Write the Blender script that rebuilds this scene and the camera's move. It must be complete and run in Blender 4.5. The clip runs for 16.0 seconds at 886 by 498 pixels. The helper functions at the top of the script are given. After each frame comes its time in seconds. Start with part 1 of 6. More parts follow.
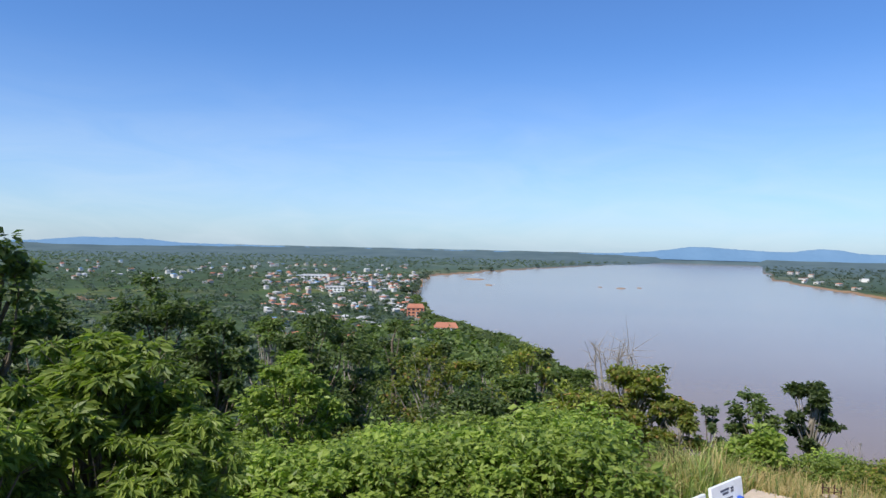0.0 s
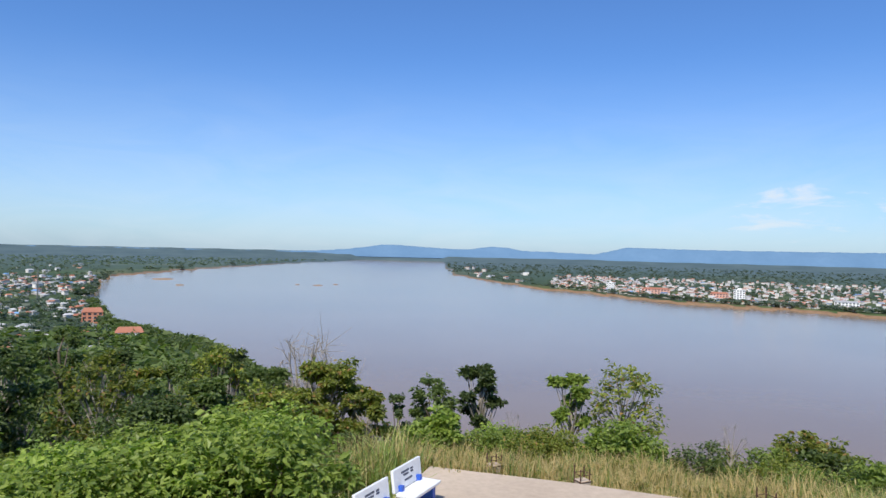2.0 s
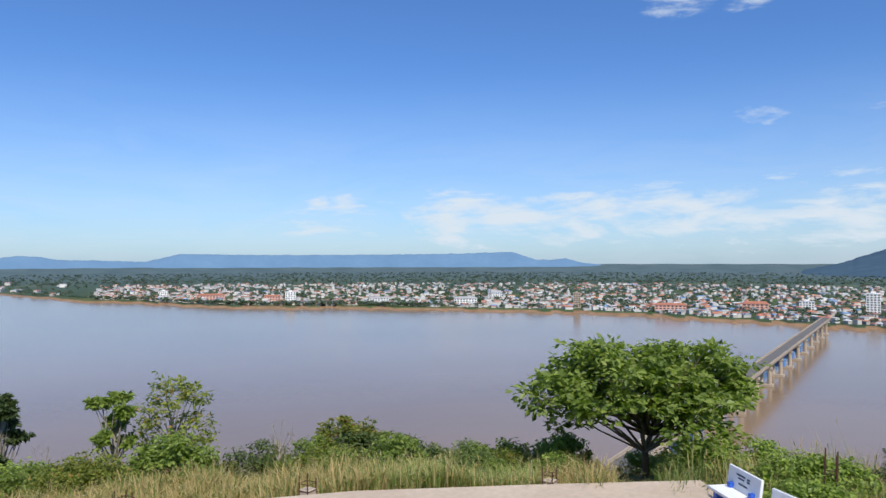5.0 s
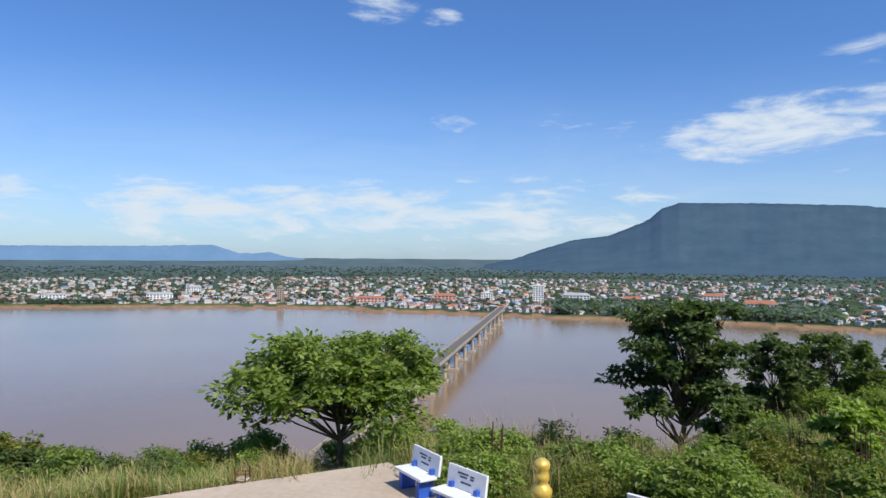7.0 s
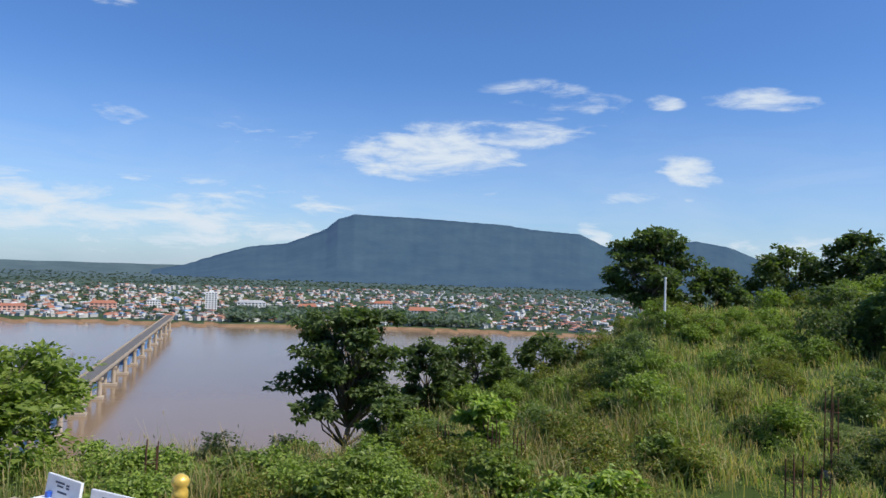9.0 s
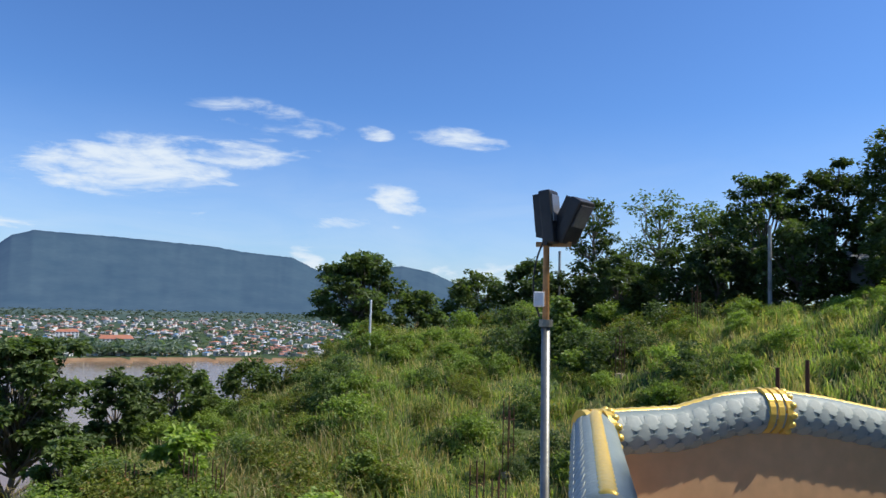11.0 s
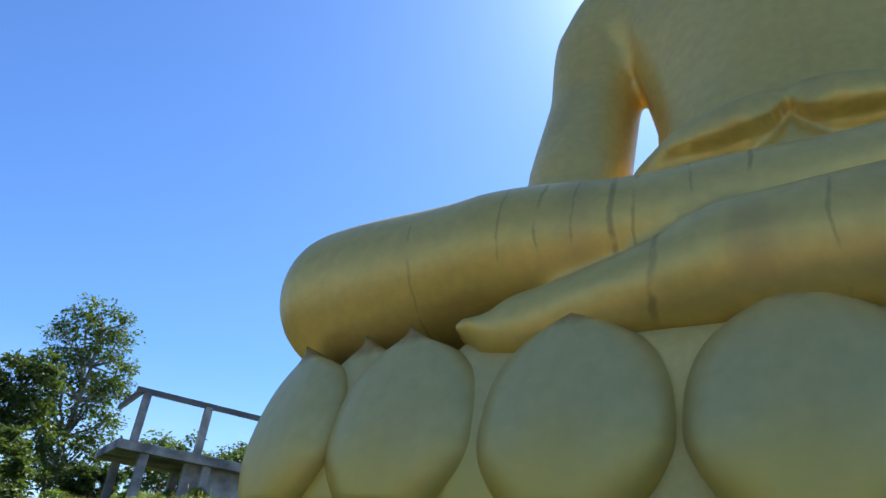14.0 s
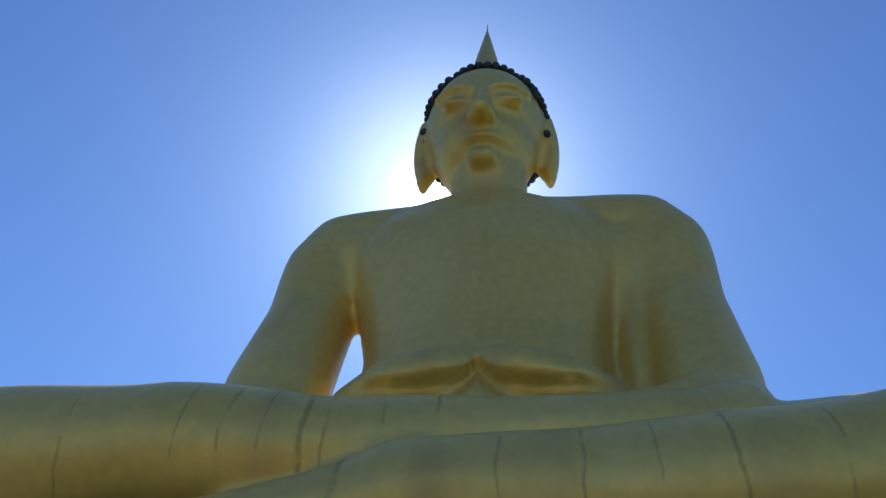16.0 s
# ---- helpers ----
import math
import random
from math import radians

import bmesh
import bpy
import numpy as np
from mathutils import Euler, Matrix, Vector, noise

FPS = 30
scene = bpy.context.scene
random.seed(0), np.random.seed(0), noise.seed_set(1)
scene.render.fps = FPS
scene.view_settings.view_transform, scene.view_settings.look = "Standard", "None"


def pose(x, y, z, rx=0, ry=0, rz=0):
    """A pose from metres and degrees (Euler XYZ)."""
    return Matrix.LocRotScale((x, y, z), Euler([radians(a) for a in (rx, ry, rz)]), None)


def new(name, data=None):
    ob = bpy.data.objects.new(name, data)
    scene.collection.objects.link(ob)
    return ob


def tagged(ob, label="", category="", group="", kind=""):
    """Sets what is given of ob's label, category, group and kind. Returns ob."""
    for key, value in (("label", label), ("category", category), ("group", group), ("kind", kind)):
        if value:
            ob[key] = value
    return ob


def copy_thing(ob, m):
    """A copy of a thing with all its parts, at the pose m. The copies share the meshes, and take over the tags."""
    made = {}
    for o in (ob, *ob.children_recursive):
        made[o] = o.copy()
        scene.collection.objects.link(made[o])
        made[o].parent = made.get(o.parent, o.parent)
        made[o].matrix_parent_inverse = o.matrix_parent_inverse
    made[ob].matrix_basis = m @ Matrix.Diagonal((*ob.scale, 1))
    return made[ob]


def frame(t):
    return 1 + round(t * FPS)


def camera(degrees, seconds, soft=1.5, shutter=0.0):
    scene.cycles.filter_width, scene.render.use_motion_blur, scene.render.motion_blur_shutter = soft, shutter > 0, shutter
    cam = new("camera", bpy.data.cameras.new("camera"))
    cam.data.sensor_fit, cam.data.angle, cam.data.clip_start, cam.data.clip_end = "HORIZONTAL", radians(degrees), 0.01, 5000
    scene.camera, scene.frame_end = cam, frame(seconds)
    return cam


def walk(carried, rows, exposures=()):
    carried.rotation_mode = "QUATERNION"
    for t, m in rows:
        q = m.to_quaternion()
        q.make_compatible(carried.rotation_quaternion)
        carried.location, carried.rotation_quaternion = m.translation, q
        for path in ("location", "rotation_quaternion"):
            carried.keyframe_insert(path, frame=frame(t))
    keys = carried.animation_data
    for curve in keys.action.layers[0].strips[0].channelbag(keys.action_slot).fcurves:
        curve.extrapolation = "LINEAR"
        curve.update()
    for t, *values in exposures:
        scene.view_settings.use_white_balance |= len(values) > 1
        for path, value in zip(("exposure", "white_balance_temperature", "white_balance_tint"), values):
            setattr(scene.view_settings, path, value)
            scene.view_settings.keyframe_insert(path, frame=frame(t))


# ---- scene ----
cam = camera(64.19, 16.0)
EYE_Z = 1.6
ARM = 0.36  # the camera is held this far in front of the body that turns
# seconds, yaw, pitch, roll
PATH = [
    (0, 0.00, -0.32, -1.33),
    (0.5, -6.24, -0.19, -1.23),
    (1, -12.32, 0.68, -1.09),
    (1.5, -18.10, 0.52, -1.07),
    (2, -24.18, 0.05, -1.34),
    (2.5, -29.80, -0.22, -1.45),
    (3, -36.46, -0.56, -0.94),
    (3.5, -43.10, -0.25, -0.49),
    (4, -48.80, 0.32, -0.35),
    (6.5, -76.16, 0.58, 0.00),
    (7, -82.81, 0.50, -0.49),
    (7.5, -88.96, 0.72, -0.79),
    (8, -94.79, 1.14, -1.29),
    (8.5, -101.39, 1.29, -1.85),
    (9, -108.55, 1.64, -1.89),
    (11.5, -138.66, 5.20, -2.15),
    (12, -147.73, 6.16, -3.07),
    (12.5, -159.41, 7.29, -4.55),
    (13, -171.29, 12.37, -5.70),
    (13.5, -185.07, 19.98, -6.64),
    (14, -197.27, 27.48, -6.20),
    (14.5, -207.23, 35.47, -4.64),
    (15, -215.00, 41.00, -2.88),
    (15.5, -219.72, 44.60, -2.50),
    (16, -223.99, 46.74, -3.28)]
EXPOSURES = [(0, 0.16), (2.5, 0.05), (4, 0.0), (9, 0.0), (11.5, 0.2), (12.5, 0.38), (13.5, 0.5), (14.5, 0.55), (15.2, 0.45), (16.0, 0.05)]
TURN_AT = -138.66  # until this yaw the camera swings round the body; then the walker steps on
STEP = ((11.5, 0.0), (12, 0.08), (12.5, 0.19), (13, 0.24), (13.5, 0.255), (16.5, 0.26))


def stand_at(y, step=0.0):
    """The camera's place: on an arm's circle, then a short step towards the statue."""
    a, b = radians(max(y, TURN_AT)), radians(-198)
    return Vector((-math.sin(a) * ARM - math.sin(b) * step, math.cos(a) * ARM + math.cos(b) * step, EYE_Z))


def stepped(t):
    for (t0, s0), (t1, s1) in zip(STEP, STEP[1:]):
        if t0 <= t <= t1:
            return s0 + (s1 - s0) * (t - t0) / (t1 - t0)
    return 0.0


walk(cam, [(t, pose(*stand_at(y, stepped(t)), 90 + p, r, y)) for t, y, p, r in PATH], EXPOSURES)
LAST = stand_at(-200, STEP[-1][1])
NEAR = stand_at(-150, 0.08)

# ---- world, sun ----
SUN_AZ, SUN_EL = -220.0, 50.8
DEG = math.pi / 180


def bearing(az, dist, z=0.0):
    """A place by bearing (degrees, counter-clockwise from +y), distance and height."""
    dist += ARM
    return Vector((-math.sin(az * DEG) * dist, math.cos(az * DEG) * dist, z))


SUN_DIR = bearing(SUN_AZ, math.cos(SUN_EL * DEG) - ARM, math.sin(SUN_EL * DEG))
sun = new("sun", bpy.data.lights.new("sun", "SUN"))
sun.data.energy, sun.data.angle, sun.data.color = 5.0, radians(0.53), (1.0, 0.95, 0.86)
sun.rotation_euler = SUN_DIR.to_track_quat("Z", "Y").to_euler()

world = bpy.data.worlds.new("sky")
scene.world = world
world.use_nodes = True
wn, wl = world.node_tree.nodes, world.node_tree.links
wn.clear()


def wmath(op, a, b=None, c=None):
    n = wn.new("ShaderNodeMath")
    n.operation = op
    for i, v in enumerate((a, b, c)):
        if v is None:
            continue
        if isinstance(v, (int, float)):
            n.inputs[i].default_value = v
        else:
            wl.new(v, n.inputs[i])
    return n.outputs[0]


def wsmooth(v, lo, hi):
    n = wn.new("ShaderNodeMapRange")
    n.interpolation_type = "SMOOTHSTEP"
    n.inputs[1].default_value, n.inputs[2].default_value = lo, hi
    wl.new(v, n.inputs[0])
    return n.outputs[0]


sky = wn.new("ShaderNodeTexSky")
sky.sky_type, sky.sun_disc = "NISHITA", False
sky.sun_elevation, sky.sun_rotation = SUN_EL * DEG, -SUN_AZ * DEG
sky.altitude, sky.air_density, sky.dust_density, sky.ozone_density = 200, 1.0, 0.6, 2.2
tc = wn.new("ShaderNodeTexCoord")
sep = wn.new("ShaderNodeSeparateXYZ")
wl.new(tc.outputs["Generated"], sep.inputs[0])
w_az = wmath("MULTIPLY", wmath("ARCTAN2", wmath("MULTIPLY", sep.outputs[0], -1.0), sep.outputs[1]), 180 / math.pi)
w_el = wmath("MULTIPLY", wmath("ARCSINE", sep.outputs[2]), 180 / math.pi)
comb = wn.new("ShaderNodeCombineXYZ")
wl.new(wmath("MULTIPLY", w_az, 0.28), comb.inputs[0])
wl.new(w_el, comb.inputs[1])


def wnoise(scale, detail, rough, distort=0.0):
    n = wn.new("ShaderNodeTexNoise")
    n.inputs["Scale"].default_value, n.inputs["Detail"].default_value = scale, detail
    n.inputs["Roughness"].default_value, n.inputs["Distortion"].default_value = rough, distort
    wl.new(comb.outputs[0], n.inputs["Vector"])
    return n.outputs[0]


puff = wnoise(0.75, 6, 0.62, 0.4)
wisp = wnoise(0.35, 5, 0.6, 0.9)
# bearing, elevation, half-widths in degrees, density, lean
CLOUDS = [(-77.6, 19.4, 3.0, 1.3, 0.75, 0.0), (-82.6, 18.6, 1.7, 0.8, 0.6, 0.05), (-83.4, 10.6, 2.8, 0.7, 0.6, 0.12),
          (-94.5, 10.2, 5.0, 1.6, 0.42, 0.0), (-106.8, 9.3, 9.0, 2.5, 1.05, -0.08), (-115.5, 10.9, 5.6, 1.3, 0.95, -0.08),
          (-118.0, 13.8, 6.5, 1.3, 0.7, 0.08), (-125.4, 13.3, 1.8, 0.6, 0.6, 0.1), (-132.5, 13.1, 3.9, 0.9, 0.95, 0.1),
          (-127.6, 8.1, 2.7, 1.25, 1.25, 0.18), (-120.6, 3.2, 1.7, 1.4, 1.1, 0.3), (-118.0, 6.1, 12.0, 0.7, 0.55, 0.0),
          (-139.0, 2.2, 11.0, 1.3, 0.9, 0.0), (-74.0, 3.2, 32.0, 2.8, 1.05, 0.0), (-92.0, 5.2, 10.0, 1.3, 0.8, 0.08)]
total = None
for caz, cel, waz, wel, dens, lean in CLOUDS:
    da = wmath("SUBTRACT", w_az, caz)
    de = wmath("SUBTRACT", wmath("SUBTRACT", w_el, cel), wmath("MULTIPLY", da, lean))
    da, de = wmath("DIVIDE", da, waz), wmath("DIVIDE", de, wel)
    d = wmath("ADD", wmath("MULTIPLY", da, da), wmath("MULTIPLY", de, de))
    m = wmath("MULTIPLY", wsmooth(d, 1.7, 0.0), dens)
    total = m if total is None else wmath("MAXIMUM", total, m)
body = wmath("SUBTRACT", wmath("ADD", wmath("MULTIPLY", puff, 0.7), wmath("MULTIPLY", wisp, 0.5)), 0.6)
cover = wsmooth(wmath("ADD", wmath("MULTIPLY", total, 0.8), wmath("MULTIPLY", body, 3.5)), 0.18, 1.3)
cover = wmath("MULTIPLY", cover, wsmooth(total, 0.03, 0.35))
# thin veil and haze that the air shows near the horizon
veil = wmath("MULTIPLY", wsmooth(w_el, 16.0, -1.0), wmath("ADD", 0.12, wmath("MULTIPLY", wisp, 0.5)))
cover = wmath("MAXIMUM", wmath("MULTIPLY", cover, 0.95), veil)
tint = wn.new("ShaderNodeMix")
tint.data_type = "RGBA"
tint.blend_type = "MULTIPLY"
tint.inputs[0].default_value = 1.0
wl.new(sky.outputs[0], tint.inputs[6])
tint.inputs[7].default_value = (0.63, 0.97, 1.46, 1)
mixc = wn.new("ShaderNodeMix")
mixc.data_type = "RGBA"
wl.new(cover, mixc.inputs[0])
wl.new(tint.outputs[2], mixc.inputs[6])
mixc.inputs[7].default_value = (7.2, 8.0, 8.8, 1)
# bright air round the sun
dot = wn.new("ShaderNodeVectorMath")
dot.operation = "DOT_PRODUCT"
wl.new(tc.outputs["Generated"], dot.inputs[0])
dot.inputs[1].default_value = SUN_DIR
glow = wmath("ADD", wmath("MULTIPLY", wmath("POWER", wmath("MAXIMUM", dot.outputs["Value"], 0.0), 1500.0), 60.0),
             wmath("MULTIPLY", wmath("POWER", wmath("MAXIMUM", dot.outputs["Value"], 0.0), 110.0), 6.0))
addg = wn.new("ShaderNodeMix")
addg.data_type, addg.blend_type = "RGBA", "ADD"
addg.inputs[0].default_value = 1.0
wl.new(mixc.outputs[2], addg.inputs[6])
gcol = wn.new("ShaderNodeCombineColor")
for i, k in enumerate((1.0, 0.98, 0.94)):
    wl.new(wmath("MULTIPLY", glow, k), gcol.inputs[i])
wl.new(gcol.outputs[0], addg.inputs[7])
bg = wn.new("ShaderNodeBackground")
bg.inputs[1].default_value = 0.1
wl.new(addg.outputs[2], bg.inputs[0])
wout = wn.new("ShaderNodeOutputWorld")
wl.new(bg.outputs[0], wout.inputs[0])


# ---- materials ----
def mat(name, c1, c2, scale=2.0, rough=0.7, metal=0.0, bump=0.2, fine=30.0, spread=0.0, per="object", glow_col=None, glow_k=0.0,
        spec=0.5, coat=0.0, contrast=0.25):
    m = bpy.data.materials.new(name)
    m.use_nodes = True
    nt, ln = m.node_tree.nodes, m.node_tree.links
    b = nt["Principled BSDF"]
    co = nt.new("ShaderNodeTexCoord")
    n1 = nt.new("ShaderNodeTexNoise")
    n1.inputs["Scale"].default_value, n1.inputs["Detail"].default_value = scale, 5
    n2 = nt.new("ShaderNodeTexNoise")
    n2.inputs["Scale"].default_value, n2.inputs["Detail"].default_value = fine, 3
    for n in (n1, n2):
        ln.new(co.outputs["Object"], n.inputs["Vector"])
    mr = nt.new("ShaderNodeMapRange")
    mr.inputs[1].default_value, mr.inputs[2].default_value = 0.5 - contrast, 0.5 + contrast
    ln.new(n1.outputs[0], mr.inputs[0])
    mx = nt.new("ShaderNodeMix")
    mx.data_type = "RGBA"
    ln.new(mr.outputs[0], mx.inputs[0])
    mx.inputs[6].default_value, mx.inputs[7].default_value = (*c1, 1), (*c2, 1)
    hv = nt.new("ShaderNodeHueSaturation")
    ln.new(mx.outputs[2], hv.inputs["Color"])
    val = nt.new("ShaderNodeMapRange")
    val.inputs[3].default_value, val.inputs[4].default_value = 0.82, 1.16
    ln.new(n2.outputs[0], val.inputs[0])
    out = val.outputs[0]
    if spread:
        if per == "island":
            rn = nt.new("ShaderNodeNewGeometry").outputs["Random Per Island"]
        else:
            rn = nt.new("ShaderNodeObjectInfo").outputs["Random"]
        sp = nt.new("ShaderNodeMapRange")
        sp.inputs[3].default_value, sp.inputs[4].default_value = 1 - spread, 1 + spread
        ln.new(rn, sp.inputs[0])
        mu = nt.new("ShaderNodeMath")
        mu.operation = "MULTIPLY"
        ln.new(out, mu.inputs[0]), ln.new(sp.outputs[0], mu.inputs[1])
        out = mu.outputs[0]
    ln.new(out, hv.inputs["Value"])
    ln.new(hv.outputs[0], b.inputs["Base Color"])
    b.inputs["Roughness"].default_value, b.inputs["Metallic"].default_value = rough, metal
    b.inputs["Specular IOR Level"].default_value = spec
    b.inputs["Coat Weight"].default_value = coat
    if bump:
        bp = nt.new("ShaderNodeBump")
        bp.inputs["Strength"].default_value, bp.inputs["Distance"].default_value = bump, 0.02
        ln.new(n2.outputs[0], bp.inputs["Height"])
        ln.new(bp.outputs[0], b.inputs["Normal"])
    if glow_col:
        b.inputs["Emission Color"].default_value, b.inputs["Emission Strength"].default_value = (*glow_col, 1), glow_k
    return m


def leaf_mat(name, c1, c2, dry=None, dry_part=0.0, gloss=0.5):
    """Leaves: each differs; thin, so light passes through them."""
    m = bpy.data.materials.new(name)
    m.use_nodes = True
    nt, ln = m.node_tree.nodes, m.node_tree.links
    b = nt["Principled BSDF"]
    rnd = nt.new("ShaderNodeNewGeometry").outputs["Random Per Island"]
    rp = nt.new("ShaderNodeValToRGB")
    ln.new(rnd, rp.inputs[0])
    rp.color_ramp.elements[0].color, rp.color_ramp.elements[0].position = (*c1, 1), 0.0
    rp.color_ramp.elements[1].color, rp.color_ramp.elements[1].position = (*c2, 1), 1.0 - dry_part
    if dry:
        e = rp.color_ramp.elements.new(min(1.0, 1.0 - dry_part + 0.02))
        e.color = (*dry, 1)
    ob = nt.new("ShaderNodeObjectInfo")
    hv = nt.new("ShaderNodeHueSaturation")
    sp = nt.new("ShaderNodeMapRange")
    sp.inputs[3].default_value, sp.inputs[4].default_value = 0.78, 1.3
    ln.new(ob.outputs["Random"], sp.inputs[0])
    ln.new(sp.outputs[0], hv.inputs["Value"])
    ln.new(rp.outputs[0], hv.inputs["Color"])
    ln.new(hv.outputs[0], b.inputs["Base Color"])
    b.inputs["Roughness"].default_value = gloss
    b.inputs["Specular IOR Level"].default_value = 0.4
    tr = nt.new("ShaderNodeBsdfTranslucent")
    br = nt.new("ShaderNodeMix")
    br.data_type, br.blend_type = "RGBA", "MULTIPLY"
    br.inputs[0].default_value = 1.0
    ln.new(hv.outputs[0], br.inputs[6])
    br.inputs[7].default_value = (1.3, 1.5, 0.6, 1)
    ln.new(br.outputs[2], tr.inputs[0])
    ms = nt.new("ShaderNodeMixShader")
    ms.inputs[0].default_value = 0.44
    ln.new(b.outputs[0], ms.inputs[1]), ln.new(tr.outputs[0], ms.inputs[2])
    ln.new(ms.outputs[0], nt["Material Output"].inputs[0])
    return m


M_CONCRETE = mat("pale_concrete", (0.42, 0.33, 0.245), (0.52, 0.42, 0.32), 0.5, 0.9, bump=0.2, fine=8)
M_GREYWALL = mat("stained_render", (0.16, 0.155, 0.145), (0.46, 0.45, 0.43), 1.1, 0.9, bump=0.3, fine=12, contrast=0.15)
M_BLACKSTAIN = mat("blackened_concrete", (0.03, 0.03, 0.026), (0.11, 0.105, 0.095), 1.5, 0.9, bump=0.3, fine=12)
M_PEACH = mat("peach_wall_paint", (0.68, 0.38, 0.17), (0.75, 0.45, 0.23), 0.7, 0.75, bump=0.1, fine=9)
M_BEIGE = mat("beige_wall_paint", (0.60, 0.43, 0.27), (0.70, 0.53, 0.36), 0.8, 0.8, bump=0.12, fine=9)
M_MAROON = mat("maroon_paint", (0.06, 0.015, 0.012), (0.11, 0.03, 0.022), 2, 0.6)
M_YELLOW = mat("yellow_paint", (0.62, 0.45, 0.03), (0.74, 0.58, 0.07), 1.2, 0.5, bump=0.1)
M_LEDGE = mat("faded_yellow_ledge", (0.55, 0.44, 0.12), (0.66, 0.55, 0.20), 0.9, 0.7, bump=0.15, fine=10)
M_GOLD = mat("gold_paint", (0.80, 0.52, 0.08), (0.90, 0.64, 0.16), 2.0, 0.35, metal=0.35, bump=0.15)
M_WHITE = mat("white_terrazzo", (0.74, 0.75, 0.76), (0.82, 0.83, 0.84), 6, 0.45, bump=0.05, fine=80)
M_BLUE = mat("blue_terrazzo", (0.02, 0.08, 0.42), (0.03, 0.12, 0.55), 6, 0.45, bump=0.05, fine=80)
M_PRINT = mat("dark_lettering", (0.05, 0.06, 0.09), (0.09, 0.10, 0.14), 6, 0.6, bump=0)
M_RUST = mat("rusty_iron", (0.07, 0.03, 0.018), (0.13, 0.065, 0.04), 8, 0.8, metal=0.3, bump=0.3)
M_STEEL = mat("galvanised_steel", (0.19, 0.19, 0.17), (0.28, 0.28, 0.25), 5, 0.42, metal=0.6, bump=0.05)
M_COPPER = mat("brown_fitting", (0.35, 0.16, 0.06), (0.48, 0.25, 0.1), 6, 0.4, metal=0.5)
M_BLACKMETAL = mat("black_lamp_housing", (0.012, 0.012, 0.013), (0.03, 0.03, 0.032), 6, 0.45, bump=0.1)
M_GLASS = mat("lamp_glass", (0.10, 0.10, 0.11), (0.16, 0.16, 0.17), 3, 0.08, bump=0.0)
M_PLASTIC = mat("white_plastic", (0.74, 0.75, 0.76), (0.8, 0.8, 0.8), 4, 0.4, bump=0.03)
M_BARK = mat("bark", (0.10, 0.075, 0.05), (0.20, 0.16, 0.12), 3, 0.9, bump=0.6, fine=20)
M_PALEBARK = mat("pale_bark", (0.22, 0.19, 0.15), (0.34, 0.30, 0.25), 3, 0.9, bump=0.5, fine=20)
M_BRIDGE = mat("bridge_concrete", (0.34, 0.27, 0.20), (0.44, 0.36, 0.27), 0.05, 0.85, bump=0.1, fine=0.6)
M_BLUEPAINT = mat("blue_pier_paint", (0.08, 0.20, 0.46), (0.12, 0.26, 0.52), 0.1, 0.7)
L_DARK = leaf_mat("dark_green_leaves", (0.04, 0.064, 0.023), (0.125, 0.165, 0.056))
L_MID = leaf_mat("green_leaves", (0.06, 0.095, 0.028), (0.17, 0.22, 0.065))
L_BRIGHT = leaf_mat("fresh_green_leaves", (0.115, 0.175, 0.035), (0.30, 0.37, 0.075))
L_OLIVE = leaf_mat("yellowish_leaves", (0.09, 0.12, 0.02), (0.26, 0.28, 0.05), (0.34, 0.20, 0.07), 0.08)
L_DRY = leaf_mat("dry_leaves", (0.12, 0.08, 0.04), (0.26, 0.18, 0.09))
L_GRASS = leaf_mat("green_grass", (0.12, 0.17, 0.045), (0.32, 0.37, 0.11), (0.46, 0.38, 0.19), 0.22, 0.6)
L_STRAW = leaf_mat("dry_grass", (0.34, 0.25, 0.11), (0.52, 0.40, 0.20), (0.15, 0.20, 0.05), 0.25, 0.7)


# ---- building helpers ----
def mesh_from(name, verts, faces, material, smooth=False):
    me = bpy.data.meshes.new(name)
    me.from_pydata([tuple(v) for v in verts] if not isinstance(verts, np.ndarray) else verts.tolist(), [], faces if isinstance(faces, list) else faces.tolist())
    me.materials.append(material)
    if smooth:
        me.polygons.foreach_set("use_smooth", [True] * len(me.polygons))
    me.update()
    return me


def bm_mesh(name, bm, material, smooth=False):
    me = bpy.data.meshes.new(name)
    bmesh.ops.recalc_face_normals(bm, faces=bm.faces)
    bm.to_mesh(me)
    bm.free()
    for m in material if isinstance(material, (list, tuple)) else [material]:
        me.materials.append(m)
    if smooth:
        me.polygons.foreach_set("use_smooth", [True] * len(me.polygons))
    return me


def part(name, bm, material, parent=None, label="", smooth=False, m=None):
    """One bmesh (or mesh) as one object under a thing or part."""
    me = bm if isinstance(bm, bpy.types.Mesh) else bm_mesh(name, bm, material, smooth)
    ob = new(name, me)
    if parent:
        ob.parent = parent
    if m is not None:
        ob.matrix_basis = m
    return tagged(ob, label)


def thing(name, m, label, category, group="", kind=""):
    ob = new(name)
    ob.matrix_basis = m
    ob.empty_display_size = 0.2
    return tagged(ob, label, category, group, kind)


def box(bm, size, at=(0, 0, 0), bevel=0.0, rot=None):
    m = Matrix.Translation(at) @ (rot or Matrix()) @ Matrix.Diagonal((*size, 1))
    r = bmesh.ops.create_cube(bm, size=1.0, matrix=m)
    if bevel:
        edges = list({e for v in r["verts"] for e in v.link_edges})
        bmesh.ops.bevel(bm, geom=edges, offset=bevel, segments=2, affect="EDGES", profile=0.6)
    return bm


